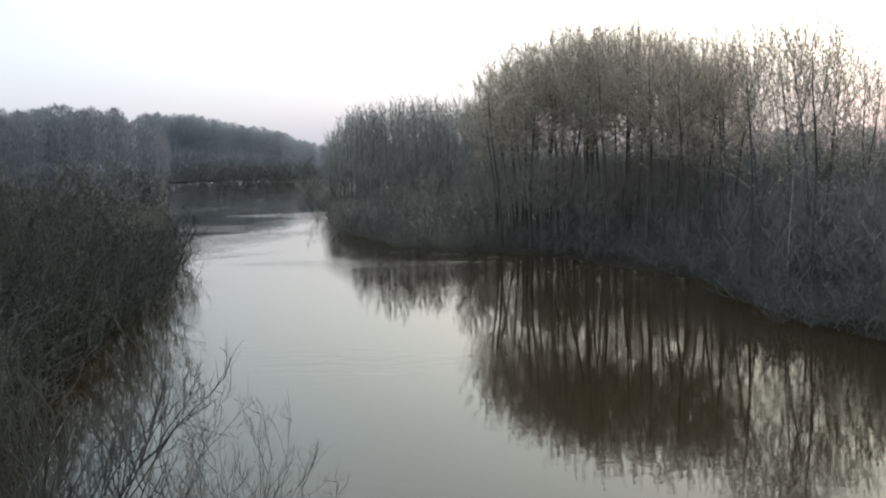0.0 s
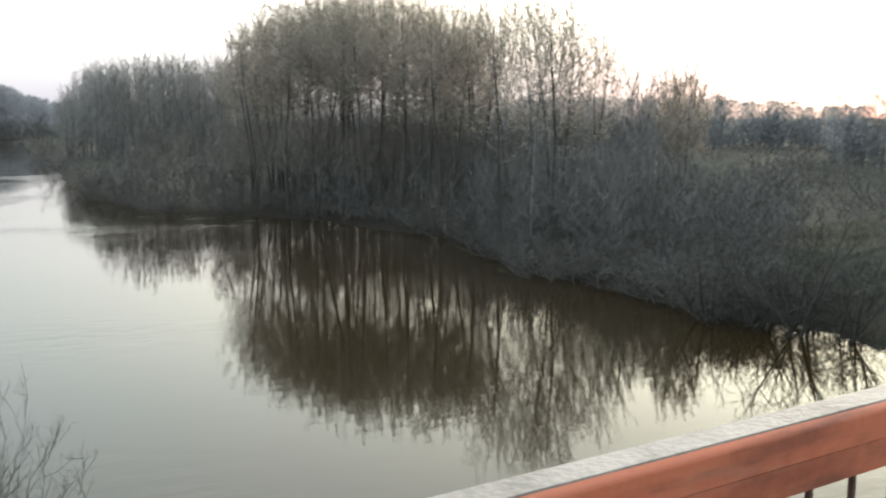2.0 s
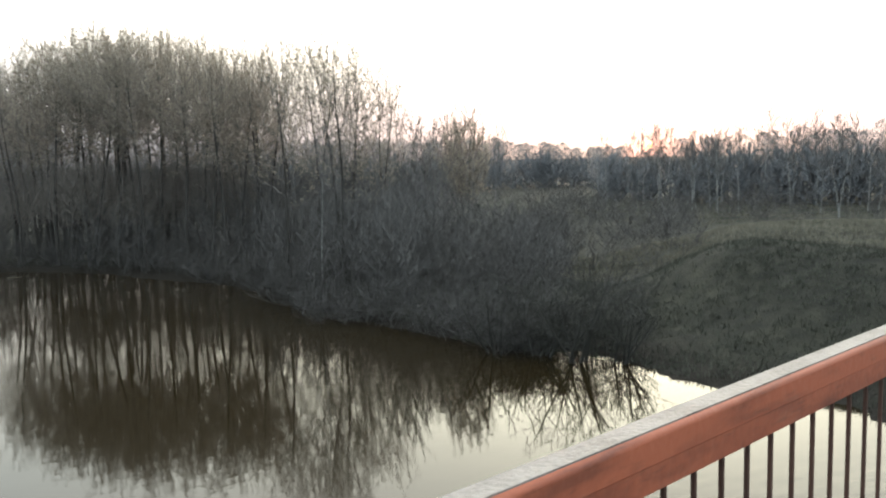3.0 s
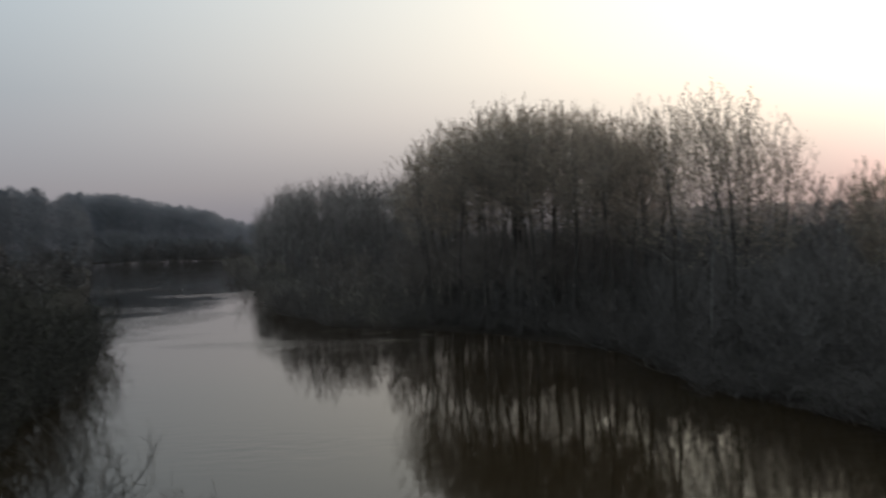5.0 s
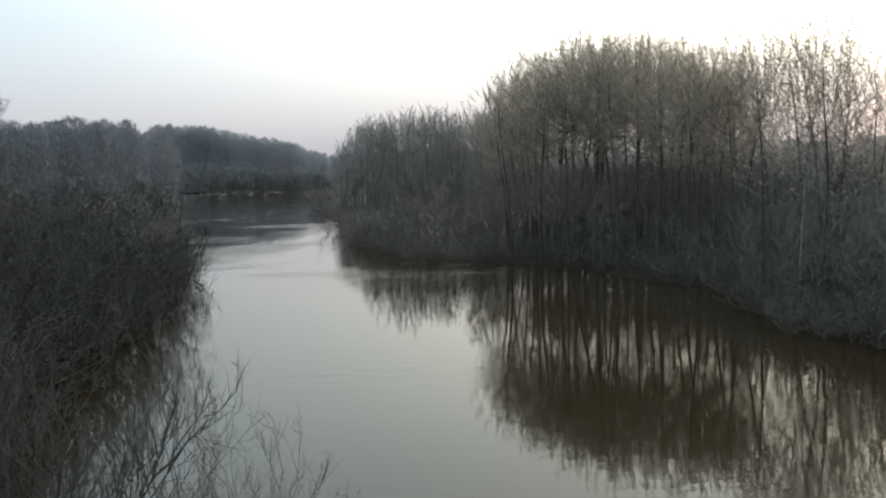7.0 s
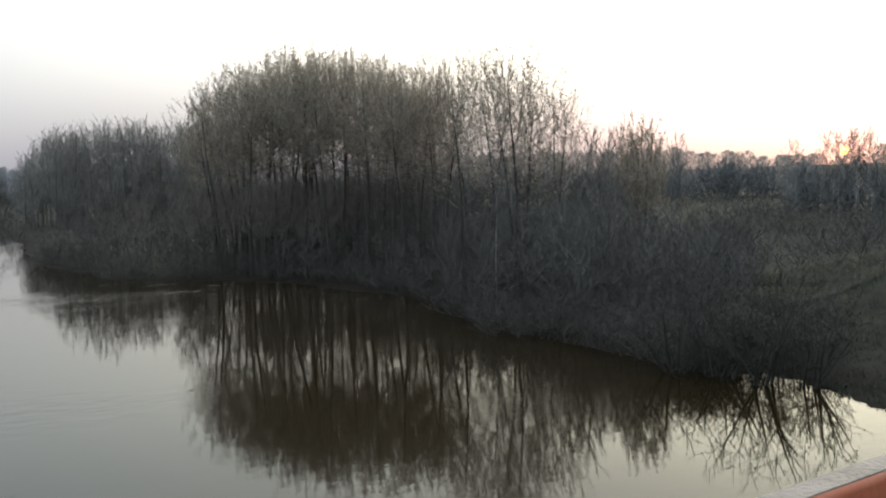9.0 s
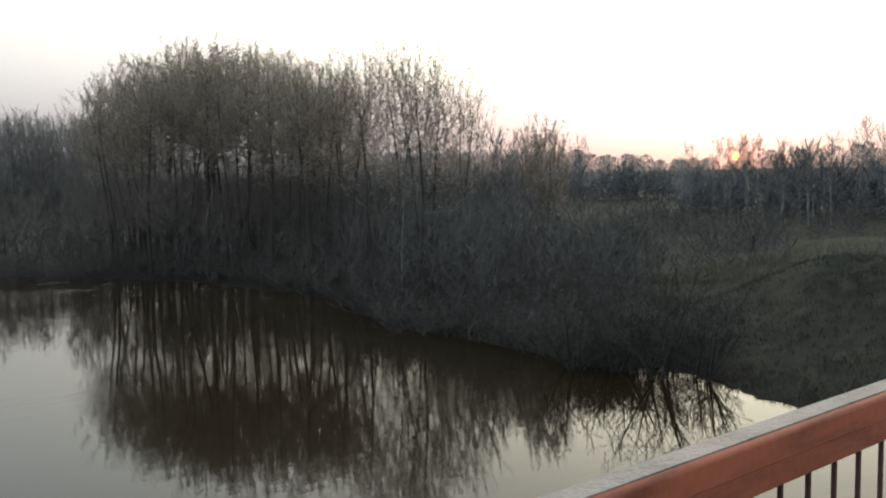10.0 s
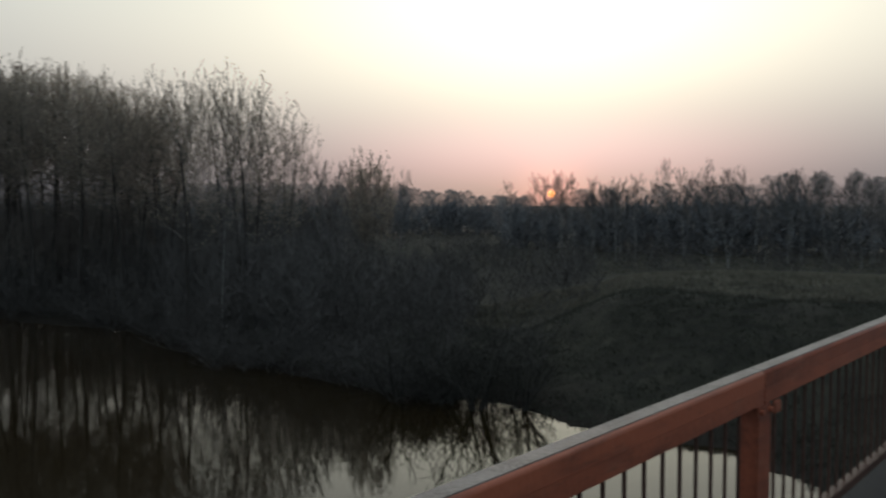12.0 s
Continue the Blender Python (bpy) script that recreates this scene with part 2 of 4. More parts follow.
def ground_material():
    m = bpy.data.materials.new("bank_ground")
    m.use_nodes = True
    n, l = m.node_tree.nodes, m.node_tree.links
    b = n["Principled BSDF"]
    b.inputs["Roughness"].default_value = 0.95
    b.inputs["Specular IOR Level"].default_value = 0.15
    geo = n.new("ShaderNodeNewGeometry")
    n1, n2, n3 = [n.new("ShaderNodeTexNoise") for _ in range(3)]
    for t, s in ((n1, 0.12), (n2, 1.3), (n3, 9.0)):
        t.inputs["Scale"].default_value, t.inputs["Detail"].default_value = s, 6.0
        l.new(geo.outputs["Position"], t.inputs["Vector"])
    r1, r2 = n.new("ShaderNodeValToRGB"), n.new("ShaderNodeValToRGB")
    r1.color_ramp.elements[0].color, r1.color_ramp.elements[1].color = (0.027, 0.027, 0.023, 1), (0.056, 0.054, 0.044, 1)
    r1.color_ramp.elements[0].position, r1.color_ramp.elements[1].position = 0.35, 0.65
    r2.color_ramp.elements[0].color, r2.color_ramp.elements[1].color = (0.4, 0.4, 0.4, 1), (1.2, 1.15, 1.0, 1)
    r2.color_ramp.elements[0].position, r2.color_ramp.elements[1].position = 0.3, 0.75
    mul = n.new("ShaderNodeMix")
    mul.data_type, mul.blend_type = "RGBA", "MULTIPLY"
    mul.inputs["Factor"].default_value = 0.8
    l.new(n1.outputs["Fac"], r1.inputs["Fac"])
    l.new(n2.outputs["Fac"], r2.inputs["Fac"])
    l.new(r1.outputs["Color"], mul.inputs["A"])
    l.new(r2.outputs["Color"], mul.inputs["B"])
    sep = n.new("ShaderNodeSeparateXYZ")
    l.new(geo.outputs["Position"], sep.inputs[0])
    mr = n.new("ShaderNodeMapRange")
    mr.inputs["From Min"].default_value, mr.inputs["From Max"].default_value = 0.15, 0.6
    l.new(sep.outputs["Z"], mr.inputs["Value"])
    mud = n.new("ShaderNodeMix")
    mud.data_type = "RGBA"
    mud.inputs["A"].default_value = (0.017, 0.014, 0.011, 1)
    l.new(mr.outputs["Result"], mud.inputs["Factor"])
    l.new(mul.outputs["Result"], mud.inputs["B"])
    l.new(mud.outputs["Result"], b.inputs["Base Color"])
    bp = n.new("ShaderNodeBump")
    bp.inputs["Strength"].default_value, bp.inputs["Distance"].default_value = 0.6, 0.15
    l.new(n3.outputs["Fac"], bp.inputs["Height"])
    l.new(bp.outputs["Normal"], b.inputs["Normal"])
    return m


GROUND = ground_material()

# ---- plan of the river ----
RIGHT_SHORE = [(40, -600), (30, -90), (26, -30), (22, 0), (20.5, 10), (22.5, 13), (24.3, 17), (22.2, 21), (22.2, 24), (21.5, 26.3), (19.7, 28.3), (19, 32), (17.6, 37),
               (16, 44), (16.2, 50), (13.5, 60), (9.5, 68), (5, 74), (-4.5, 80), (-12, 100), (-22, 150), (-34, 205), (-58, 330), (-76, 428), (-140, 452), (-900, 600)]
LEFT_SHORE = [(-900, 550), (-190, 418), (-132, 396), (-106, 330), (-66, 205), (-48, 150), (-37, 112), (-29, 78), (-24, 62), (-22, 48), (-20, 39), (-18, 32), (-17, 25), (-15, 15), (-14, 0), (-15, -60), (-30, -600)]
RIVER = np.array(RIGHT_SHORE + LEFT_SHORE, float)


def river_distance(x, y):
    """Metres from the shore line, negative in the river."""
    x, y = np.asarray(x, float), np.asarray(y, float)
    best = np.full(x.shape, 1e9)
    inside = np.zeros(x.shape, bool)
    for (ax, ay), (bx, by) in zip(RIVER, np.roll(RIVER, -1, axis=0)):
        dx, dy = bx - ax, by - ay
        k = np.clip(((x - ax) * dx + (y - ay) * dy) / (dx * dx + dy * dy), 0, 1)
        best = np.minimum(best, np.hypot(x - ax - k * dx, y - ay - k * dy))
        cross = (ay > y) != (by > y)
        inside ^= cross & (x < (bx - ax) * (y - ay) / (by - ay + 1e-12) + ax)
    return np.where(inside, -best, best)


def smooth(a, b, v):
    k = np.clip((v - a) / (b - a), 0, 1)
    return k * k * (3 - 2 * k)


BRIDGE_AZ = 77.1
UX, UY = math.sin(radians(BRIDGE_AZ)), math.cos(radians(BRIDGE_AZ))
NX, NY = -UY, UX
DECK_Z = 6.3


def height(x, y):
    """Ground height over the river's surface."""
    x, y = np.asarray(x, float), np.asarray(y, float)
    d = river_distance(x, y)
    wob = 0.5 * np.sin(x * 0.31 + 1.3 * np.sin(y * 0.17)) + 0.5 * np.sin(y * 0.43 + 1.1 * np.sin(x * 0.21))
    fine = np.sin(x * 1.7 + np.sin(y * 1.1)) * np.sin(y * 1.9 + np.sin(x * 1.3))
    d = d + wob * 0.7 + fine * 0.25
    z = np.where(d < 0, np.maximum(d * 0.35, -1.6), 0.0)
    low = 0.25 + 0.5 * smooth(0, 10, d) + 0.6 * smooth(10, 60, d)
    z = np.where(d >= 0, low * smooth(-0.2, 2.5, d), z)
    east = smooth(16, 22, x) * smooth(75, 30, y) * smooth(-70, -10, y)
    knoll = 2.8 * smooth(-5, 7, x - y + 1.5 * wob) * smooth(2, 13, d) * smooth(92, 50, np.hypot(x, y))
    z = z + np.where(d > 0, knoll * east, 0)
    z = z + np.where(d > 0.3, (wob * 0.14 + fine * 0.05) * smooth(0.3, 5, d), 0)
    s, nn = x * UX + y * UY, x * NX + y * NY
    ramp = (1 - smooth(2.5, 13, np.abs(nn + 4.5))) * (smooth(25, 34, s) + smooth(-16, -27, s)) * (DECK_Z - 0.3)
    z = np.where(d > 0, np.maximum(z, ramp), z)
    return z


def height_at(x, y):
    return float(height(np.array([x]), np.array([y]))[0])


def mesh_from(name, verts, faces, material, smooth_faces=False):
    me = bpy.data.meshes.new(name)
    me.from_pydata([tuple(v) for v in verts] if not isinstance(verts, np.ndarray) else verts.tolist(), [], faces if isinstance(faces, list) else faces.tolist())
    me.materials.append(material)
    if smooth_faces:
        me.polygons.foreach_set("use_smooth", [True] * len(me.polygons))
    me.update()
    return me


def build_ground():
    rings = np.concatenate([[0.5], np.geomspace(6, 400, 160), np.geomspace(440, 4600, 14)])
    n = 380
    a = np.linspace(0, 2 * math.pi, n, endpoint=False)
    # finer steps over the half that faces the river's far reach
    a = a + 0.55 * np.sin(a - math.pi / 2 - 0.2) * -1.0
    R, A = np.meshgrid(rings, a, indexing="ij")
    x, y = R * np.cos(A), R * np.sin(A)
    z = height(x, y)
    far = smooth(500, 1500, R)
    z = z * (1 - far) + 1.5 * far
    verts = np.stack([x, y, z], -1).reshape(-1, 3)
    i, j = np.meshgrid(np.arange(len(rings) - 1), np.arange(n), indexing="ij")
    k = (j + 1) % n
    faces = np.stack([i * n + j, i * n + k, (i + 1) * n + k, (i + 1) * n + j], -1)[..., ::-1].reshape(-1, 4)
    return tagged(new("ground", mesh_from("ground", verts, faces, GROUND, True)), "dry spring grass and mud on low flooded river banks", "ground", kind="structure")


build_ground()


def build_water():
    ys = np.concatenate([np.linspace(-600, -20, 12), np.linspace(-10, 620, 80)])
    xs = np.linspace(-900, 80, 60)
    X, Y = np.meshgrid(xs, ys, indexing="ij")
    verts = np.stack([X, Y, 0 * X], -1).reshape(-1, 3)
    m = len(ys)
    i, j = np.meshgrid(np.arange(len(xs) - 1), np.arange(m - 1), indexing="ij")
    faces = np.stack([i * m + j, (i + 1) * m + j, (i + 1) * m + j + 1, i * m + j + 1], -1).reshape(-1, 4)
    return tagged(new("water", mesh_from("water", verts, faces, WATER, True)), "calm murky brown river water with light ripples", "river", kind="structure")


build_water()


# ---- plants ----
class Shape:
    """Collects tapered tubes and small leaves as plain vertex and face lists."""

    def __init__(self):
        self.v, self.f = [], []

    def tube(self, pts, rad, sides):
        base = len(self.v)
        n = len(pts)
        for i, p in enumerate(pts):
            d = pts[min(i + 1, n - 1)] - pts[max(i - 1, 0)]
            d = d / (np.linalg.norm(d) + 1e-9)
            a = np.cross(d, (0.31, 0.95, 0.05) if abs(d[2]) > 0.8 else (0, 0, 1.0))
            a = a / (np.linalg.norm(a) + 1e-9)
            b = np.cross(d, a)
            if i == n - 1:
                self.v.append(p)
            else:
                for k in range(sides):
                    w = 2 * math.pi * k / sides
                    self.v.append(p + (a * math.cos(w) + b * math.sin(w)) * rad[i])
        for i in range(n - 2):
            for k in range(sides):
                q, k2 = base + i * sides, (k + 1) % sides
                self.f.append((q + k, q + k2, q + sides + k2, q + sides + k))
        q, tip = base + (n - 2) * sides, base + (n - 1) * sides
        for k in range(sides):
            self.f.append((q + k, q + (k + 1) % sides, tip))

    def sliver(self, p, q, width, rng):
        side = np.cross(q - p, rng.normal(size=3))
        side = side / (np.linalg.norm(side) + 1e-9) * width * 0.5
        b = len(self.v)
        self.v += [p - side, p + side, q]
        self.f.append((b, b + 1, b + 2))

    def leaf(self, p, d, size, rng):
        side = np.cross(d, rng.normal(size=3))
        side = side / (np.linalg.norm(side) + 1e-9) * size * 0.45
        up = np.cross(side, d)
        up = up / (np.linalg.norm(up) + 1e-9) * size * 0.15
        b = len(self.v)
        self.v += [p, p + d * size * 0.5 + side + up, p + d * size, p + d * size * 0.5 - side + up]
        self.f += [(b, b + 1, b + 2), (b, b + 2, b + 3)]

    def bud(self, p, d, size, rng):
        side = np.cross(d, rng.normal(size=3))
        side = side / (np.linalg.norm(side) + 1e-9) * size * 0.5
        b = len(self.v)
        self.v += [p - d * size * 0.2, p + d * size * 0.45 + side, p + d * size]
        self.f.append((b, b + 1, b + 2))

    def arrays(self):
        return np.array(self.v), self.f

    def mesh(self, name, material):
        return mesh_from(name, np.array(self.v), self.f, material)


def unit(v):
    return v / (np.linalg.norm(v) + 1e-9)


def path_of(rng, start, d, length, n, bend, jitter):
    """A branch's line: n pieces, bending towards the sky."""
    pts, p = [start], start
    for i in range(n):
        d = unit(d + np.array((0, 0, bend)) + rng.normal(size=3) * jitter)
        p = p + d * length / n
        pts.append(p)
    return pts, d


def at_path(pts, k):
    f = k * (len(pts) - 1)
    i = min(int(f), len(pts) - 2)
    return pts[i] + (pts[i + 1] - pts[i]) * (f - i), unit(pts[i + 1] - pts[i])


def grow(seed, tall, trunk_r, base, spread, n1, n2, n3, twig, width, rise=0.5, buds=0, bud=0.06, top=0.5, sides=6, stems=1, splay=0.12, limbs_dark=False, shoots=None, bare=0.0, curl=0.16):
    """A bare tree: trunk and limbs, twigs, buds. Lengths in metres."""
    rng = np.random.default_rng(seed)
    wood, crown, tips = Shape(), Shape(), Shape()
    for st in range(stems):
        h = tall * (1 if st == 0 else rng.uniform(0.75, 0.97))
        lean = rng.normal(size=3) * (0.03 if stems == 1 else splay)
        lean[2] = 1
        trunk, _ = path_of(rng, np.array((rng.normal() * 0.25 * (stems > 1), rng.normal() * 0.25 * (stems > 1), -0.4)), unit(lean), h + 0.4, 9, 0.05, 0.035)
        wood.tube(trunk, [trunk_r * (1.25 if i == 0 else (1 - i / 9.6) ** 0.85) for i in range(10)], sides)
        turn = rng.uniform(0, 6.3)
        for i in range(n1):
            k = base + (0.98 - base) * ((i + rng.uniform(0, 0.8)) / n1)
            p, td = at_path(trunk, k)
            turn += 2.4 + rng.normal() * 0.3
            q = (k - base) / (1 - base)
            out = math.sin(math.pi * min(1, (q * (1 - top) + top * 0.45 + 0.08))) ** 0.7
            length = spread * out * rng.uniform(0.7, 1.15) + 0.4
            up = rise * (0.5 + 1.1 * q) + rng.normal() * 0.12
            d = unit(np.array((math.cos(turn), math.sin(turn), up)))
            limb, _ = path_of(rng, p, d, length, 4, curl * rise, 0.1)
            r = max(width * 0.9, trunk_r * 0.32 * (1 - q * 0.6))
            (crown if limbs_dark else wood).tube(limb, [r * (1 - j / 5.2) for j in range(5)], min(sides, 4))
            for j in range(n2):
                u = 0.2 + 0.8 * (j + rng.uniform(0, 1)) / n2
                p2, d2 = at_path(limb, min(u, 0.999))
                d2 = unit(d2 * 0.8 + rng.normal(size=3) * 0.55 + np.array((0, 0, 0.35 * rise)))
                l2 = (0.5 * length * (1.15 - 0.6 * u) + 0.25) * rng.uniform(0.6, 1.2)
                sec, _ = path_of(rng, p2, d2, l2, 2, 0.22 * rise, 0.12)
                crown.tube(sec, [width * 0.8, width * 0.6, 0], 3)
                for t in range(n3 if q >= bare else n3 // 4):
                    p3, d3 = at_path(sec, min(0.999, 0.15 + 0.85 * (t + rng.uniform(0, 1)) / n3))
                    d3 = unit(d3 * 0.7 + rng.normal(size=3) * 0.5 + np.array((0, 0, 0.6 * rise if shoots is None else shoots)))
                    l3 = twig * rng.uniform(0.5, 1.2)
                    crown.sliver(p3, p3 + d3 * l3, width * 0.8, rng)
                    if rng.random() < buds:
                        tips.leaf(p3 + d3 * l3 * rng.uniform(0.4, 1.0), unit(d3 + rng.normal(size=3) * 0.6), bud * rng.uniform(0.6, 1.3), rng)
    return wood, crown, tips


def crown_tree(seed, tall, trunk_r, base, radius, limbs, secs, twigs, twig, width, flecks=2, fleck=0.11, sides=6, erect=0.9, widest=0.42, fork=0.72, stems=1, lean=0.03, low=1.0):
    """A leafless broad tree: a forking trunk, limbs that reach out to a rounded crown, erect twigs and bud tufts. Lengths in metres."""
    r = np.random.default_rng(seed)
    wood, crown, tips = Shape(), Shape(), Shape()

    def reach(u):
        u = min(max(u, 0.0), 1.0)
        return radius * ((0.45 + 0.55 * (u / widest) ** 0.7) if u < widest else max(0.12, 1 - ((u - widest) / (1 - widest)) ** 2.2) ** 0.5)

    for st in range(stems):
        h = tall * (1.0 if st == 0 else r.uniform(0.8, 0.98))
        d = unit(np.array((r.normal() * lean, r.normal() * lean, 1.0)))
        foot = np.array((r.normal() * 0.3 * (stems > 1), r.normal() * 0.3 * (stems > 1), -0.4))
        trunk, _ = path_of(r, foot, d, h * 0.93 + 0.4, 10, 0.05, 0.034)
        wood.tube(trunk, [trunk_r * (1.3 if i == 0 else max(0.06, 1 - i / 10.4) ** 0.9) for i in range(11)], sides)
        turn = r.uniform(0, 6.3)
        for i in range(limbs):
            u = ((i + r.uniform(0, 0.9)) / limbs) ** low
            k = base + (0.97 - base) * u * fork / 0.72 * 0.8
            p, _ = at_path(trunk, min(k, 0.97))
            turn += 2.4 + r.normal() * 0.35
            # the limb's end lies on the crown's rounded outline
            v = min(1.0, u * 0.82 + r.uniform(0.12, 0.3))
            rr = reach(v) * r.uniform(0.72, 1.04)
            end = np.array((p[0] * 0.4 + math.cos(turn) * rr, p[1] * 0.4 + math.sin(turn) * rr, h * (base + (1 - base) * v)))
            span = end - p
            n = 5 if sides > 4 else 3
            line = []
            for j in range(n + 1):
                q = j / n
                sag = np.array((0, 0, -0.16 * np.linalg.norm(span) * math.sin(math.pi * q)))
                line.append(p + span * q + sag + r.normal(size=3) * 0.05 * np.linalg.norm(span) * (0 < j < n))
            w0 = max(width * 0.9, trunk_r * 0.27 * (1 - u * 0.5))
            crown.tube(line, [w0 * (1 - j / (n + 1.0)) + width * 0.4 for j in range(n + 1)], 4 if sides > 4 else 3)
            for j in range(secs):
                q = 0.25 + 0.75 * (j + r.uniform(0, 1)) / secs
                p2, d2 = at_path(line, min(q, 0.999))
                d2 = unit(d2 * 0.6 + r.normal(size=3) * 0.6 + np.array((0, 0, 0.35)))
                l2 = (0.42 * np.linalg.norm(span) * (1.2 - 0.6 * q) + 0.3) * r.uniform(0.6, 1.15)
                pieces = 3 if sides > 4 else 2
                sec, _ = path_of(r, p2, d2, l2, pieces, 0.25, 0.16)
                crown.tube(sec, [width * (1 - 0.22 * q) for q in range(pieces)] + [0], 3)
                for t in range(twigs):
                    p3, d3 = at_path(sec, min(0.999, 0.1 + 0.9 * (t + r.uniform(0, 1)) / twigs))
                    d3 = unit(d3 * 0.6 + r.normal(size=3) * 0.5 + np.array((0, 0, erect)))
                    l3 = twig * r.uniform(0.5, 1.25)
                    crown.sliver(p3, p3 + d3 * l3, width * 0.9, r)
                    for f in range(flecks):
                        tips.bud(p3 + d3 * l3 * r.uniform(0.35, 1.0) + r.normal(size=3) * 0.03, unit(d3 + r.normal(size=3) * 0.7), fleck * r.uniform(0.6, 1.4), r)
    return wood, crown, tips


def plant(name, shapes, mats, label, category, group):
    """One plant as a thing: an empty at its foot with trunk, crown and buds under it."""
    root = tagged(new(name), label, category, group)
    for part_name, shape, mat in zip(("trunk", "crown", "foliage"), shapes, mats):
        if shape.v:
            ob = new(part_name, shape.mesh(part_name, mat))
            ob.parent = root
    return root


EYE_Z = 8.0


def polar(az, dist):
    return dist * math.sin(radians(az)), dist * math.cos(radians(az))


def tall_at(az, dist, el, ground_z):
    """How tall a plant is whose top stands at that elevation over the eye's level."""
    return EYE_Z + dist * math.tan(radians(el)) - ground_z


class Stand:
    """Plants of a few built kinds, set out again and again; the kinds' first ones are moved to the first places."""

    def __init__(self, kinds, talls):
        self.kinds, self.talls, self.used = kinds, talls, [False] * len(kinds)
        STANDS.append(self)

    def put(self, x, y, tall, rng, z=None, wide=1.0):
        i = int(rng.integers(len(self.kinds)))
        s = tall / self.talls[i]
        w = s ** 0.6 * wide * rng.uniform(0.9, 1.1)
        gz = height_at(x, y) if z is None else z
        m = Matrix.LocRotScale((x, y, gz), Euler((0, 0, rng.uniform(0, 6.28))), (1, 1, 1))
        if self.used[i]:
            ob = copy_thing(self.kinds[i], m)
        else:
            ob, self.used[i] = self.kinds[i], True
            ob.matrix_basis = m
        ob.scale = (w, w, s)
        return ob


STANDS = []
rng = np.random.default_rng(5)

# tall alders and aspens on the far bank's bend
CLUMP_SKY = ([2.5, 3.2, 4.3, 5.5, 6.6, 8, 9.9, 13, 14.7, 16, 17.2, 17.8, 18.3, 20.2, 22.8, 24, 25, 26, 27.2, 28.2], [3.6, 4.6, 6.2, 6.9, 7.4, 7.9, 8.3, 8.0, 7.6, 7.0, 6.3, 6.6, 7.5, 7.9, 8.1, 7.5, 6.6, 5.7, 4.4, 2.8])
alders = Stand([plant("alder_tree", crown_tree(100 + i, 16, 0.17, (0.42, 0.49, 0.44, 0.51, 0.46)[i], 4.0, 21, 7, 10, 0.5, 0.014, 4, 0.095, low=0.78), (BARK, TWIG, BUD),
                      "tall spreading bare alder with dark trunk and reddish budding twigs", "tree", "alders on the river bend") for i in range(5)], [16] * 5)
poplars = Stand([plant("poplar_tree", crown_tree(150 + i, 16, 0.13, 0.34, 4.0, 20, 6, 6, 0.5, 0.014, 3, 0.11, erect=1.1, low=0.72), (BARK, TWIG, BUD),
                       "airy bare poplar with upright budding twigs on the bank", "tree", "poplars beside the alders") for i in range(3)], [16] * 3)
for stand, count, az0, az1, near, depth, gap, low in ((alders, 44, 3.2, 18.6, ([3, 12, 18.6], [75.5, 67, 59]), 17, 1.7, 1.0), (poplars, 11, 18.8, 26.8, ([18, 28], [53, 51]), 11, 1.7, 1.01)):
    placed = []
    for i in range(6000):
        if len(placed) >= count:
            break
        az = az0 + (az1 - az0) * ((len(placed) * 7 % count) + rng.uniform(-0.4, 1.4)) / count
        dist = np.interp(az, *near) + rng.uniform(0, depth)
        x, y = polar(az, dist)
        if any((x - a) ** 2 + (y - b) ** 2 < gap ** 2 for a, b in placed) or river_distance(np.array([x]), np.array([y]))[0] < 1.0:
            continue
        placed.append((x, y))
        gz = height_at(x, y)
        stand.put(x, y, tall_at(az, dist, np.interp(az, *CLUMP_SKY), gz) * rng.uniform(0.94, 1.02) * low, rng)

# lower wood behind the reach, on the same bank; its grey twig tone carries haze
MID_SKY = ([-8, -7, -6.3, -4, -1.2, 0.5, 2, 4, 6], [1.4, 2.6, 3.6, 4.0, 4.4, 4.2, 4.2, 4.0, 4.0])
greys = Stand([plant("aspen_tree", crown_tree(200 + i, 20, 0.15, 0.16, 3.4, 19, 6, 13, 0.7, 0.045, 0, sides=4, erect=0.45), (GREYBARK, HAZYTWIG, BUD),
                     "slim bare aspen crowded along the bank, twigs greyed for haze", "tree", "aspens along the bank") for i in range(4)], [20] * 4)
placed = []
for i in range(1500):
    if len(placed) >= 110:
        break
    az = rng.uniform(-7.6, 6)
    shore = np.interp(az, [-8, -7, -5, -3.4, 0, 5, 8], [135, 104, 90, 81, 77, 75, 70])
    dist = max(shore + 3, 176) + rng.uniform(0, 30)
    x, y = polar(az, dist)
    if any((x - a) ** 2 + (y - b) ** 2 < 1.8 ** 2 for a, b in placed) or river_distance(np.array([x]), np.array([y]))[0] < 1.0:
        continue
    placed.append((x, y))
    greys.put(x, y, tall_at(az, dist, np.interp(az, *MID_SKY), height_at(x, y)) * rng.uniform(0.9, 1.0), rng)

# young aspens under and behind the tall clump
saplings = Stand([plant("aspen_sapling", crown_tree(240 + i, 9, 0.045, 0.1, 2.1, 15, 5, 11, 0.6, 0.02, 0, sides=4, erect=1.0), (GREYBARK, BIRCHTWIG, BUD),
                        "young dark bare aspen crowded under the taller trees", "tree", "young aspens under the clump") for i in range(3)], [9] * 3)
poles = Stand([plant("aspen_sapling", crown_tree(260 + i, 9, 0.05, 0.42, 2.0, 15, 5, 11, 0.55, 0.02, 0, sides=4, erect=0.8), (GREYBARK, TWIG, BUD),
                     "young bare aspen pole with a dark twiggy head", "tree", "young aspens under the clump") for i in range(3)], [9] * 3)
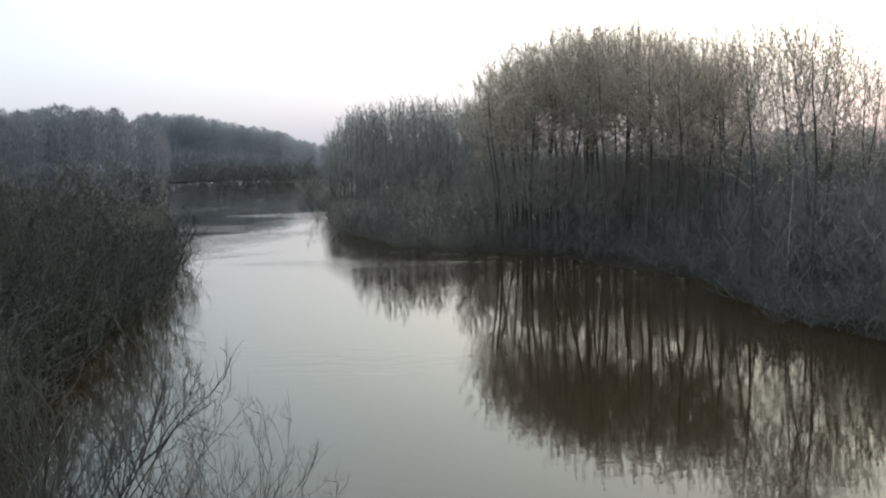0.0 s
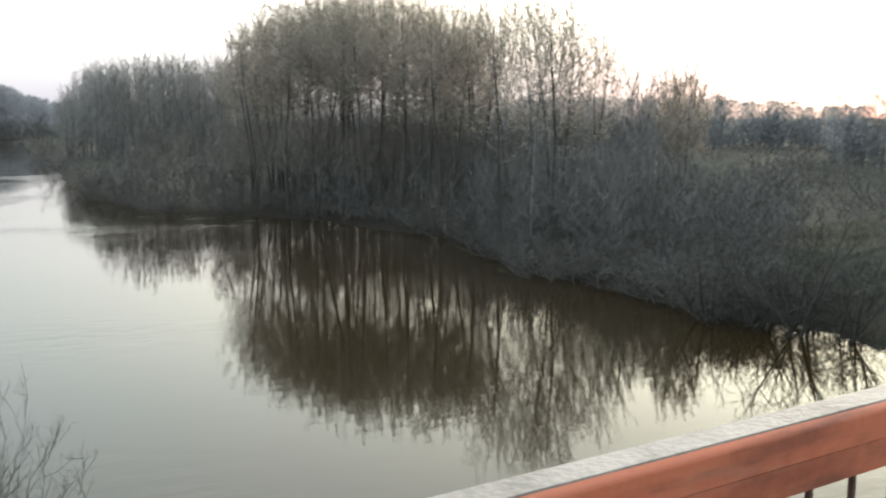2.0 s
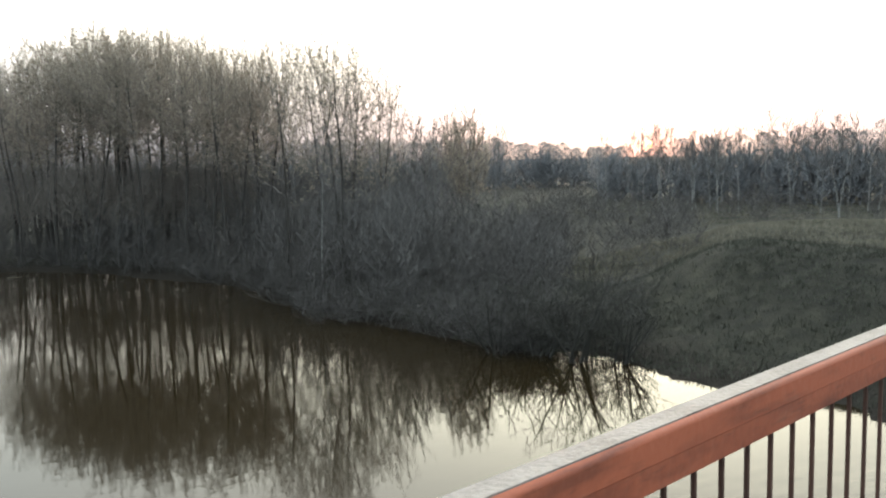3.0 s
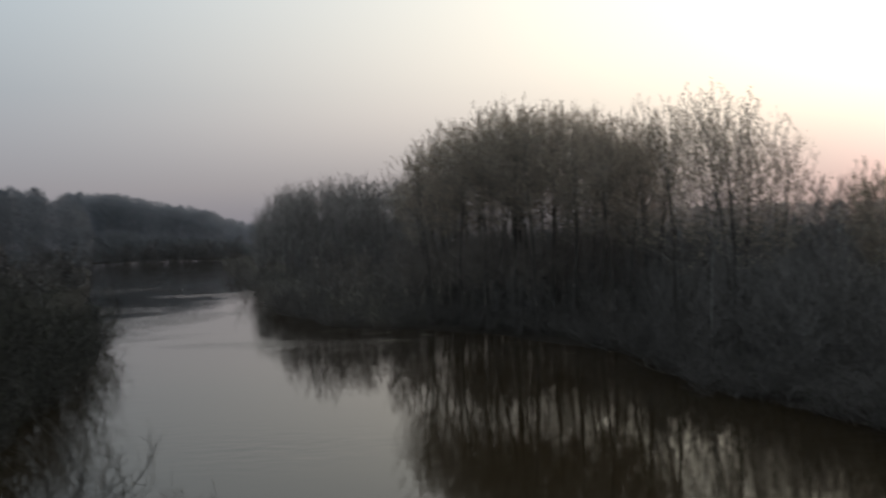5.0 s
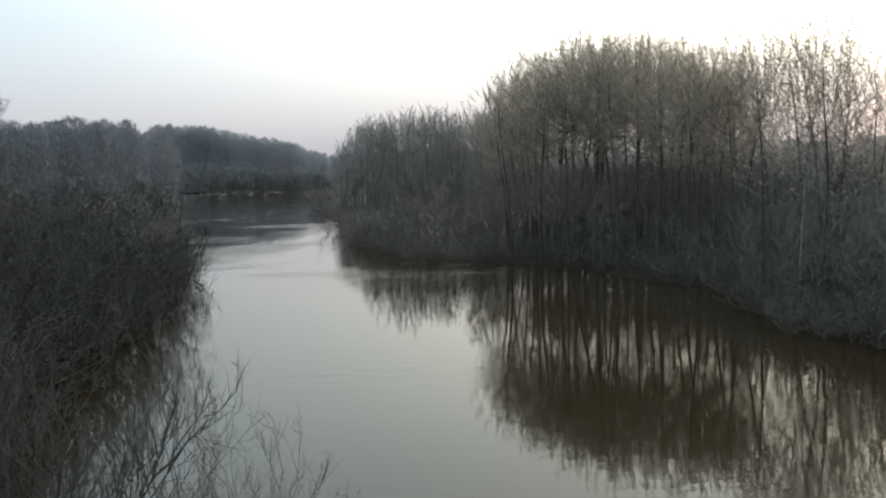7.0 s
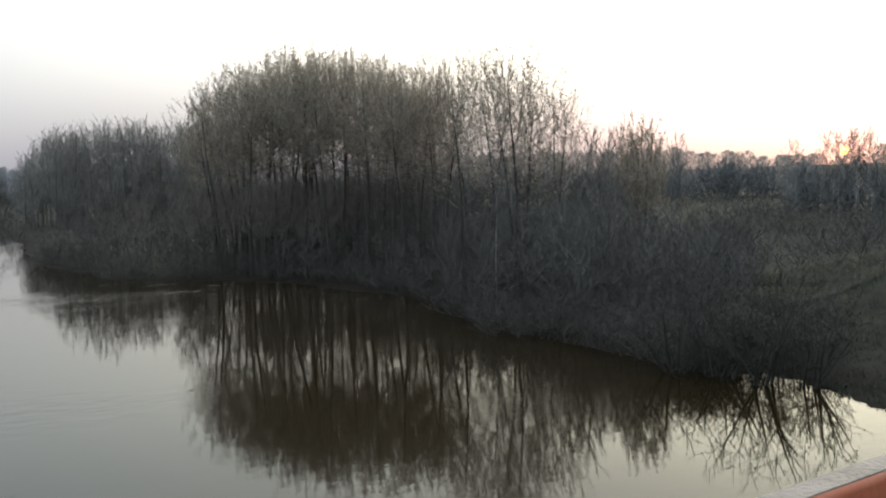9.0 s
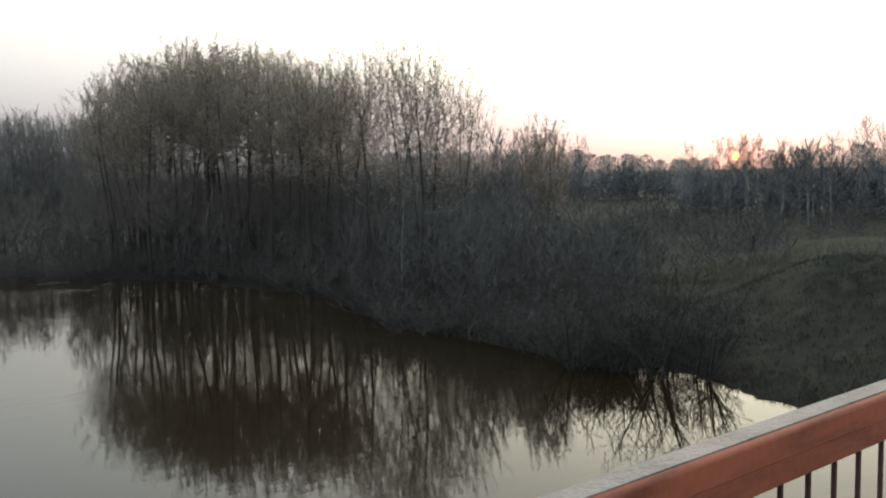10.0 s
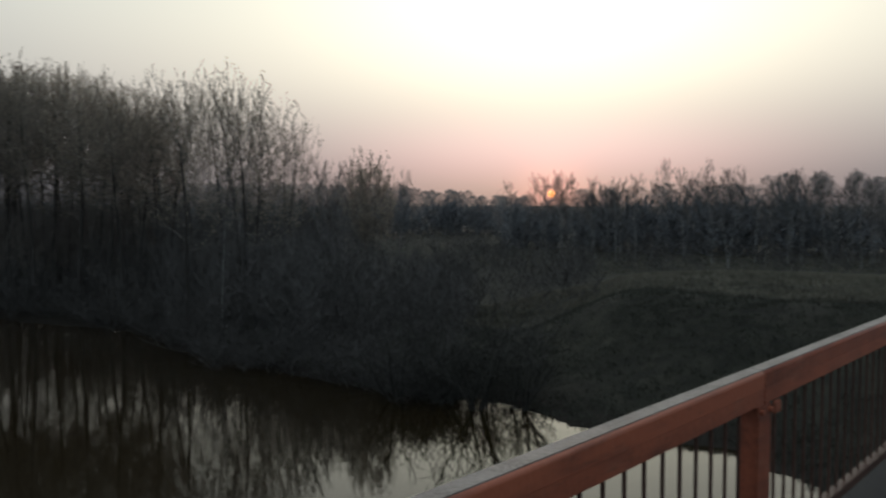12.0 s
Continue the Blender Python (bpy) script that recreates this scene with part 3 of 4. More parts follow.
for stand, count, az0, az1, d0, d1, low, high in ((poles, 54, 2, 18.5, 69, 80, -0.7, 0.7), (poles, 40, -6, 19, 73, 87, -1.6, 0.5), (saplings, 32, 5, 18.8, 67, 76, -3.4, -1.2), (saplings, 60, -7, 20, 88, 104, 0.0, 0.9), (saplings, 22, 18, 28, 50, 64, -3.4, -1.2), (saplings, 34, 18, 29, 64, 82, -0.3, 0.9)):
    placed = []
    for i in range(2500):
        if len(placed) >= count:
            break
        az = rng.uniform(az0, az1)
        dist = rng.uniform(d0, d1) - max(0, az - 12) * 0.6
        x, y = polar(az, dist)
        if any((x - a) ** 2 + (y - b) ** 2 < 1.4 ** 2 for a, b in placed) or river_distance(np.array([x]), np.array([y]))[0] < 1.0:
            continue
        placed.append((x, y))
        stand.put(x, y, tall_at(az, dist, rng.uniform(low, high), height_at(x, y)), rng, wide=1.1)

THICKET_SKY = ([26, 29.3, 33, 36.5, 39.8], [0.5, 0.2, -1.0, -2.9, -4.6])
placed = []
for i in range(2500):
    if len(placed) >= 36:
        break
    az = rng.uniform(26, 39)
    dist = rng.uniform(43, 60)
    x, y = polar(az, dist)
    if any((x - a) ** 2 + (y - b) ** 2 < 1.4 ** 2 for a, b in placed) or river_distance(np.array([x]), np.array([y]))[0] < 1.0:
        continue
    placed.append((x, y))
    tall = tall_at(az, dist, np.interp(az, *THICKET_SKY), height_at(x, y)) * rng.uniform(0.6, 0.95)
    if tall > 1.2:
        saplings.put(x, y, tall, rng, wide=1.1)

# willow thickets
willows = Stand([plant("willow_bush", crown_tree(300 + i, 4.5, 0.035, 0.1, 2.0, 9, 4, 10, 0.45, 0.013, 0, sides=3, erect=0.6, stems=3, lean=0.16), (GREYBARK, WILLOW, FRESH),
                       "bare grey-brown willow bush growing at the water's edge", "bush", "willow bushes on the banks") for i in range(4)], [4.5] * 4)

shrubs = Stand([plant("alder_shrub", crown_tree(330 + i, 4.5, 0.04, 0.08, 2.3, 10, 4, 11, 0.36, 0.013, i % 2, 0.05, sides=3, erect=0.0, stems=3, lean=0.2), (DARKTWIG, DARKTWIG, DARKLEAF),
                      "dark wet alder shrub hanging over the flooded bank", "shrub", "alder shrubs on the flooded bank") for i in range(4)], [4.5] * 4)


def thicket(count, az0, az1, shore, depth, tall, gap, group_wide=1.25, seed=1, stand=None):
    r = np.random.default_rng(seed)
    done = []
    for i in range(count * 20):
        if len(done) >= count:
            break
        az = r.uniform(az0, az1)
        dist = np.interp(az, *shore) + r.uniform(*depth)
        x, y = polar(az, dist)
        if any((x - a) ** 2 + (y - b) ** 2 < gap ** 2 for a, b in done):
            continue
        done.append((x, y))
        (stand or willows).put(x, y, r.uniform(*tall), r, z=max(height_at(x, y), -0.5), wide=group_wide)


RIGHT_EDGE = ([-8, -7, -5, -3.4, 0, 5, 8, 11.5, 17, 19.5, 22, 26, 31, 35, 40, 43, 46], [135, 104, 90, 80, 76, 74, 68.5, 65, 55, 47.5, 43, 41, 37, 34.6, 34, 33, 31])
thicket(40, -7, 18, RIGHT_EDGE, (0.4, 8), (1.2, 2.7), 1.8, seed=11)
thicket(30, 18, 37.5, RIGHT_EDGE, (-0.3, 4), (1.4, 2.5), 1.5, seed=12)
thicket(34, 18, 37, RIGHT_EDGE, (4, 14), (2.5, 3.9), 1.7, seed=17)
thicket(12, 36, 45, RIGHT_EDGE, (3, 16), (0.9, 1.6), 1.5, seed=16)
thicket(22, 20, 38, RIGHT_EDGE, (8, 30), (3.0, 5.0), 2.2, seed=13)
thicket(16, 34.5, 42, RIGHT_EDGE, (-0.4, 3.5), (1.7, 3.1), 1.2, seed=18, stand=shrubs)
LEFT_EDGE = ([-60, -45, -34, -28, -24, -21, -19.5, -18, -17], [15, 18, 24, 30, 36, 43, 50, 58, 66])
thicket(46, -36, -18.2, LEFT_EDGE, (3.0, 22), (4.2, 7.0), 2.0, 1.3, seed=14, stand=shrubs)
thicket(26, -52, -28.5, LEFT_EDGE, (-3, 8), (2.0, 4.0), 1.6, seed=15, stand=shrubs)


LEFT_SKY = ([-38, -30, -24, -20, -17.5], [0.4, 0.2, -0.3, -1.3, -2.7])
r = np.random.default_rng(77)
done = []
for i in range(1500):
    if len(done) >= 58:
        break
    az = r.uniform(-38, -18.3)
    dist = np.interp(az, *LEFT_EDGE) + r.uniform(5, 36)
    x, y = polar(az, dist)
    if any((x - a) ** 2 + (y - b) ** 2 < 2.2 ** 2 for a, b in done) or river_distance(np.array([x]), np.array([y]))[0] < 1.5:
        continue
    done.append((x, y))
    shrubs.put(x, y, tall_at(az, dist, np.interp(az, *LEFT_SKY), height_at(x, y)) * r.uniform(0.75, 1.0), r, wide=1.25)


# ---- grass on the banks ----
def grass(name, label, areas, seed, mat, tall, blades=5, inland=(0.2, 999)):
    """Tufts of blades: (x0, x1, y0, y1, tufts)."""
    r = np.random.default_rng(seed)
    V, F = [], []
    for x0, x1, y0, y1, count in areas:
        n = count
        x, y = r.uniform(x0, x1, n), r.uniform(y0, y1, n)
        d = river_distance(x, y)
        keep = (d > inland[0]) & (d < inland[1]) & (np.sin(x * 0.7 + 2 * np.sin(y * 0.5)) + np.sin(y * 0.9 + x * 0.3) + r.normal(size=n) > -1.1)
        x, y = x[keep], y[keep]
        z = height(x, y) - 0.03
        size = tall * r.uniform(0.5, 1.3, len(x))
        for b in range(blades):
            a = r.uniform(0, 6.28, len(x))
            ox, oy = r.normal(size=len(x)) * 0.12, r.normal(size=len(x)) * 0.12
            lean = r.uniform(0.1, 0.7, len(x)) * size
            w = 0.012 + 0.014 * r.random(len(x))
            base = len(V) * 3
            p0 = np.stack([x + ox - np.sin(a) * w, y + oy + np.cos(a) * w, z], -1)
            p1 = np.stack([x + ox + np.sin(a) * w, y + oy - np.cos(a) * w, z], -1)
            p2 = np.stack([x + ox + np.cos(a) * lean, y + oy + np.sin(a) * lean, z + size], -1)
            V.append(np.stack([p0, p1, p2], 1).reshape(-1, 3))
    V = np.concatenate(V)
    F = np.arange(len(V)).reshape(-1, 3)
    return tagged(new(name, mesh_from(name, V, F, mat)), label, "grass", kind="stuff")


grass("dry_grass", "matted dry grey-yellow grass on the bank's crest", [(30, 62, 14, 46, 26000), (60, 110, 25, 90, 6000)], 31, DRYGRASS, 0.32, inland=(14.5, 999))
grass("old_grass", "dark matted old grass and stalks on the bank's slope", [(19, 54, 8, 56, 42000), (-40, -10, 12, 60, 9000)], 33, OLDGRASS, 0.22, inland=(0.2, 21))
grass("green_grass", "short new grass on the meadow beyond the crest", [(44, 70, 8, 46, 9000), (60, 110, 25, 110, 5000)], 32, GREENGRASS, 0.25, inland=(17, 999))

# ---- far woods: too many to count ----
def far_tree(seed, twigs=1000, width=0.12):
    """A bare tree seen from afar, 15 m tall: trunk, limbs and a rounded crown of fine upright twigs."""
    r = np.random.default_rng(seed)
    wood, crown = Shape(), Shape()
    trunk, _ = path_of(r, np.array((0.0, 0, -0.4)), np.array((0.0, 0, 1.0)), 14.0, 6, 0.05, 0.03)
    wood.tube(trunk, [0.15, 0.14, 0.12, 0.1, 0.07, 0.04, 0], 4)
    for k in range(10):
        p, _ = at_path(trunk, 0.3 + 0.065 * k)
        a = 2.4 * k + r.normal() * 0.3
        limb, _ = path_of(r, p, unit(np.array((math.cos(a), math.sin(a), 0.9))), 2.6 - 0.1 * k, 3, 0.15, 0.1)
        crown.tube(limb, [0.06, 0.05, 0.03, 0], 3)
    for k in range(twigs):
        h, a = r.uniform(-1, 1), r.uniform(0, 6.28)
        if h < -0.3 and r.random() < 0.3:
            continue
        w = math.sqrt(1 - abs(h) ** 2.8) * math.sqrt(r.random())
        u = (w * math.cos(a), w * math.sin(a), h)
        p = np.array((u[0] * 2.6, u[1] * 2.6, 9.3 + h * 5.7))
        d = unit(np.array((u[0] * 0.7, u[1] * 0.7, 1.0)) + r.normal(size=3) * 0.4)
        crown.sliver(p, p + d * r.uniform(0.4, 0.9), width, r)
    return wood, crown


def far_wood(name, label, boxes, seed, mats, twigs=1000, width=0.12, fill=0.62):
    """Woods as one mesh: (azimuths, near distance, depth, skyline, step along the edge, least share of the height)."""
    r = np.random.default_rng(seed)
    kinds = []
    for i in range(7):
        if i < 4:
            wood, crown = far_tree(400 + i + seed, twigs, width)
        else:
            wood, crown, _ = crown_tree(440 + i + seed, 5, 0.05, 0.08, 2.0, 8, 3, 12, 0.6, 0.075, 0, sides=3, erect=0.8, stems=2, lean=0.12)
        v1, f1 = wood.arrays()
        v2, f2 = crown.arrays()
        n_trunk = len(f1)
        kinds.append((np.concatenate([v1, v2]), f1 + [tuple(a + len(v1) for a in f) for f in f2], n_trunk))
    V, F, M, base = [], [], [], 0

    def add(kind, x, y, gz, s, pale, wide=1.0):
        nonlocal base
        kv, kf, nt = kinds[kind]
        w = r.uniform(0, 6.28)
        c, q = math.cos(w), math.sin(w)
        g = s ** 0.7 * wide
        V.append(np.stack([(kv[:, 0] * c - kv[:, 1] * q) * g + x, (kv[:, 0] * q + kv[:, 1] * c) * g + y, kv[:, 2] * s + gz], -1))
        F.extend(tuple(k + base for k in f) for f in kf)
        M.extend([2 if pale == 2 else int(pale)] * nt + [2 if pale == 2 else 0] * (len(kf) - nt))
        base += len(kv)

    for azs, near, depth, sky, step in boxes:
        az = azs[0]
        while az < azs[1]:
            d0 = np.interp(az, *near)
            for row in range(max(1, int(depth / 5))):
                for scrub in (False, True)[: 1 + (row < 2)]:
                    d = d0 + row * 5 + r.uniform(-2.5, 2.5)
                    a = az + math.degrees(step / d0) * r.uniform(-0.6, 0.6)
                    x, y = polar(a, d)
                    if river_distance(np.array([x]), np.array([y]))[0] < 1.5:
                        continue
                    gz = height_at(x, y)
                    top = tall_at(a, d0, np.interp(a, *sky), gz) * r.uniform(0.93, 1.05)
                    if scrub:
                        x, y = polar(a, d0 + row * 5 - 8)
                        gz = height_at(x, y)
                        if river_distance(np.array([x]), np.array([y]))[0] < 1.0:
                            continue
                        add(4 + int(r.integers(3)), x, y, gz, min(top * fill, r.uniform(5.0, 8.5) * max(1.0, top / 17)) / 5, 2, 1.3)
                    else:
                        add(int(r.integers(4)), x, y, gz, top / 15, r.random() < 0.25)
            az += math.degrees(step / d0)
    me = mesh_from(name, np.concatenate(V), F, mats[0])
    me.materials.append(mats[1])
    me.materials.append(mats[2])
    me.polygons.foreach_set("material_index", M)
    return tagged(new(name, me), label, "woods", kind="stuff")


far_wood("far_woods", "dense bare woods on the far bank, coloured blue-grey for haze", [
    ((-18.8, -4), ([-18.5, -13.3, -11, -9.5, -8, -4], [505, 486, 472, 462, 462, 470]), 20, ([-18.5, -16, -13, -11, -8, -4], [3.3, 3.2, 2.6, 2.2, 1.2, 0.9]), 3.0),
], 3, (HAZYFARBARK, BIRCH, HAZYSCRUB))
far_wood("bank_woods", "bare woods with pale stems above the bank, tinted blue-grey for haze", [
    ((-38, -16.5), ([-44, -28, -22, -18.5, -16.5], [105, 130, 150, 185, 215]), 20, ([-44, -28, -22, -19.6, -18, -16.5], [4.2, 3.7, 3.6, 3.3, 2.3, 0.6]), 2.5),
], 5, (HAZYBANKBARK, BIRCH, BIRCHTWIG), 2000, 0.09)
far_wood("distant_woods", "low distant wood along the horizon, its colour lightened for haze", [
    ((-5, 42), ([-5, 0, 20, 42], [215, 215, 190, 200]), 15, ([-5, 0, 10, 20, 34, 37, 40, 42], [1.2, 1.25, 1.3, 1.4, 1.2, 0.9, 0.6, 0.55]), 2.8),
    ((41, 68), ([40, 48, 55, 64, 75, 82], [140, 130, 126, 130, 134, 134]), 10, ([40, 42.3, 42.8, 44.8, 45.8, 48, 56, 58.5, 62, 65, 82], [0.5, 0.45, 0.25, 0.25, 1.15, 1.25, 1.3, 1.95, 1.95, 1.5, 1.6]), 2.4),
], 4, (HAZYDISTBARK, BIRCH, HAZYSCRUB), fill=0.85)

def brush(name, label, areas, seed, mat):
    """Low leafless brush as one mesh: (azimuths, distances, tall, clumps)."""
    r = np.random.default_rng(seed)
    kinds = []
    for i in range(4):
        wood, crown, _ = grow(460 + i, 2, 0.014, 0.06, 1.1, 3, 2, 8, 0.6, 0.022, 0.6, 0, sides=3, stems=2, splay=0.4)
        v1, f1 = wood.arrays()
        v2, f2 = crown.arrays()
        kinds.append((np.concatenate([v1, v2]), f1 + [tuple(a + len(v1) for a in f) for f in f2]))
    V, F, base = [], [], 0
    for azs, dists, talls, count in areas:
        for i in range(count):
            az = r.uniform(*azs)
            x, y = polar(az, r.uniform(*dists) if len(dists) == 2 else np.interp(az, *RIGHT_EDGE) + r.uniform(*dists[1:]))
            if river_distance(np.array([x]), np.array([y]))[0] < -0.7:
                continue
            kv, kf = kinds[int(r.integers(4))]
            s, w = r.uniform(*talls) / 2, r.uniform(0, 6.28)
            c, q = math.cos(w), math.sin(w)
            V.append(np.stack([(kv[:, 0] * c - kv[:, 1] * q) * s * 1.3 + x, (kv[:, 0] * q + kv[:, 1] * c) * s * 1.3 + y, kv[:, 2] * s + height_at(x, y)], -1))
            F.extend(tuple(k + base for k in f) for f in kf)
            base += len(kv)
    return tagged(new(name, mesh_from(name, np.concatenate(V), F, mat)), label, "brush", kind="stuff")


brush("undergrowth", "dark leafless brush under the trees", [
    ((-6, 39), (0, -0.4, 2.2), (0.7, 1.7), 150),
    ((-7, 20), (0, 1, 30), (1.2, 3.0), 200), ((-7, 40), (90, 165), (1.5, 3.2), 150), ((18, 38), (0, 6, 45), (1.4, 2.8), 110), ((36, 46.5), (52, 95), (1.2, 2.6), 110), ((38, 68), (84, 118), (1.2, 2.6), 170),
    ((-46, -24), (34, 75), (1.5, 3.0), 60), ((-19, -8.5), (433, 492), (4.0, 8.0), 260), ((-9.5, -6.5), (110, 330), (2.0, 4.0), 80)], 41, WILLOW)

# birch wood behind the meadow
BIRCH_SKY = ([40.5, 41.5, 42.2, 44.3, 46, 47, 48.3, 50.6, 52, 54, 55.5, 57, 58.6, 61.5, 64, 70, 80], [0.9, 2.0, 1.6, 2.0, 1.7, 1.4, 1.8, 2.6, 2.0, 2.6, 1.9, 1.0, 1.9, 2.0, 1.7, 2.2, 2.4])
birches = Stand([plant("birch_tree", grow(500 + i, 11, 0.07, 0.42, 1.8, 24, 5, 10, 0.42, 0.022, 0.85, 0, top=0.25, sides=4, limbs_dark=True, shoots=1.1), (BIRCH, BIRCHTWIG, BUD),
                       "slender white-barked birch, still bare, in the wood", "tree", "birches behind the meadow") for i in range(4)], [11] * 4)
placed = []
for i in range(2000):
    if len(placed) >= 76:
        break
    az = rng.uniform(40.5, 68)
    dist = np.interp(az, [40, 48, 55, 64, 75], [112, 100, 96, 100, 104]) + rng.uniform(0, 30)
    x, y = polar(az, dist)
    if any((x - a) ** 2 + (y - b) ** 2 < 1.7 ** 2 for a, b in placed):
        continue
    if 43.45 < az < 43.95:
        continue
    placed.append((x, y))
    birches.put(x, y, tall_at(az, dist, np.interp(az, *BIRCH_SKY), height_at(x, y)) * rng.uniform(0.75, 1.0), rng)

# dead pale stems in the thicket by the bridge
for az, dist, base, tip in ((-30.2, 21, 1.2, 3.7), (-32.4, 20, 0.6, 2.6), (-27.6, 22, 1.0, 3.4)):
    stem = Shape()
    line, _ = path_of(rng, np.array((0.0, 0, -1.2)), unit(np.array((0.25, 0.1, 1.0))), tip + 0.9, 5, 0.0, 0.12)
    stem.tube(line, [0.03, 0.028, 0.025, 0.02, 0.014, 0], 5)
    x, y = polar(az, dist)
    ob = tagged(new("dead_stem", stem.mesh("dead_stem", DRIFT)), "pale dead stem leaning in the dark thicket", "stem", "dead stems")
    ob.location = (x, y, max(height_at(x, y), -0.3))

# pale birches among the alders, on the left bank and one beyond it
for az, dist, el in ((21.9, 48, 1.5), (-20.4, 72, 0.4)):
    x, y = polar(az, dist)
    birches.put(x, y, tall_at(az, dist, el, height_at(x, y)), rng, wide=0.8)
lefts = Stand([plant("birch_tree", grow(520 + i, 14, 0.045, 0.5, 1.7, 22, 7, 12, 0.4, 0.017, 0.7, 0.5, 0.06, top=0.4, limbs_dark=True, shoots=0.8), (BIRCH, DARKTWIG, DARKLEAF),
                     "thin pale birch rising above the bank's thicket", "tree", "birches above the thicket") for i in range(2)], [14] * 2)
for az, dist, el in ((-28.6, 54, 4.9), (-31.2, 56, 5.8), (-32.7, 58, 5.9), (-29.8, 60, 4.6), (-34.5, 55, 5.6)):
    x, y = polar(az, dist)
    lefts.put(x, y, tall_at(az, dist, el, height_at(x, y)), rng)

# the round-headed tree among the shrubs
roundhead = plant("aspen_tree", crown_tree(611, 9.5, 0.09, 0.46, 2.0, 24, 6, 10, 0.45, 0.016, 4, 0.085, stems=2), (BARK, TWIG, BUD), "small round-headed bare aspen above the willow shrubs", "tree", "")
x, y = polar(31.7, 56)
roundhead.matrix_basis = pose(x, y, height_at(x, y))
roundhead.scale = (1, 1, tall_at(31.7, 56, 3.1, height_at(x, y)) / 9.5)
for az, dist, el in ((28.2, 62, 2.3), (29.6, 64, 1.9), (30.6, 61, 2.2), (33.4, 66, 1.6)):
    x, y = polar(az, dist)
    birches.put(x, y, tall_at(az, dist, el, height_at(x, y)), rng, wide=0.9)
for k, (az, dist, el) in enumerate(((28.6, 57, 2.6), (30.0, 60, 2.0), (29.2, 58, 2.4))):
    x, y = polar(az, dist)
    greys.put(x, y, tall_at(az, dist, el, height_at(x, y)), rng, wide=0.7)

# bare willows standing in the flood below the bridge
def arching_willow(seed, stems, length, thick, lean, fan, sides=5, forks=7, twigs=5, slim=0.006):
    """A leafless willow: stems that fan out of one stool and lean one way, with forked side branches that turn up to the light."""
    r = np.random.default_rng(seed)
    wood, crown = Shape(), Shape()
    for st in range(stems):
        k = st / max(1, stems - 1)
        d = unit(np.array((lean[0] + fan * (k - 0.5) + r.normal() * 0.05, lean[1] + r.normal() * 0.12, 1.0)))
        size = length * r.uniform(0.72, 1.05)
        foot = np.array((fan * (k - 0.5) * 1.2 + r.normal() * 0.12, r.normal() * 0.2, -0.3))
        stem, _ = path_of(r, foot, d, size, 9, 0.03, 0.09)
        w = thick * r.uniform(0.65, 1.1)
        wood.tube(stem, [w * (1 - 0.085 * i) for i in range(10)], sides)
        for i in range(forks):
            u = 0.3 + 0.68 * (i + r.uniform(0, 0.8)) / forks
            p, sd = at_path(stem, u)
            a = r.uniform(0, 6.28)
            b = unit(sd * 0.75 + np.array((math.cos(a), math.sin(a) * 0.7, 0.15)) * 0.75)
            l1 = size * (0.42 - 0.25 * u) * r.uniform(0.7, 1.3) + 0.15
            side, _ = path_of(r, p, b, l1, 5, 0.12, 0.15)
            w1 = w * (1 - 0.8 * u) * 0.55 + slim
            wood.tube(side, [w1 * (1 - 0.15 * q) for q in range(6)], 4)
            for j in range(twigs):
                p2, d2 = at_path(side, 0.25 + 0.74 * (j + r.uniform(0, 1)) / twigs)
                c = unit(d2 * 0.8 + r.normal(size=3) * 0.5 + np.array((0, 0, 0.3)))
                l2 = l1 * 0.42 * r.uniform(0.5, 1.2) + 0.08
                sec, _ = path_of(r, p2, c, l2, 4, 0.14, 0.17)
                crown.tube(sec, [slim, slim * 0.85, slim * 0.7, slim * 0.5, 0], 3)
                for t in range(3):
                    p3, d3 = at_path(sec, 0.25 + 0.25 * (t + r.uniform(0, 0.9)))
                    e = unit(d3 * 0.7 + r.normal(size=3) * 0.5 + np.array((0, 0, 0.35)))
                    fine, _ = path_of(r, p3, e, l2 * 0.5 * r.uniform(0.4, 1.2) + 0.05, 2, 0.1, 0.15)
                    crown.tube(fine, [slim * 0.6, slim * 0.45, 0], 3)
    return wood, crown, Shape()


near_a = plant("willow_bush", arching_willow(703, 11, 6.2, 0.034, (0.1, 0.0), 0.3, forks=10, twigs=7, slim=0.008), (DARKTWIG, DARKTWIG, FRESH), "large bare willow with arching branches standing in flood water", "bush", "")
near_a.matrix_basis = pose(-6.2, 12.5, -0.3)
near_b = plant("willow_bush", arching_willow(708, 11, 4.5, 0.016, (0.04, 0.0), 0.7, forks=9, twigs=6, slim=0.005), (WILLOW, YOUNGTWIG, FRESH), "low twiggy willow standing in flood water below the bridge", "bush", "")
near_b.matrix_basis = pose(-3.5, 12.7, -0.2)
near_c = plant("willow_bush", arching_willow(712, 9, 4.9, 0.02, (-0.02, 0.0), 0.6, forks=9, twigs=6, slim=0.006), (DARKTWIG, DARKTWIG, FRESH), "slender bare willow rising from flood water", "bush", "")
near_c.matrix_basis = pose(-7.5, 13.8, -0.2)
forks = Stand([plant("alder_shrub", grow(720 + i, 3.6, 0.075, 0.3, 1.3, 5, 3, 4, 0.4, 0.016, 0.6, stems=6, sides=5, splay=0.3), (DARKTWIG, DARKTWIG, DARKLEAF), "dark forked alder shrub leaning over slack water", "shrub", "forked shrubs at the inlet") for i in range(2)], [3.6] * 2)
for x, y, tall in ((20.9, 26.2, 3.9), (20.3, 27.4, 3.4), (21.9, 24.8, 3.2), (19.4, 29.0, 3.0)):
    forks.put(x, y, tall, rng, z=max(height_at(x, y), -0.2))
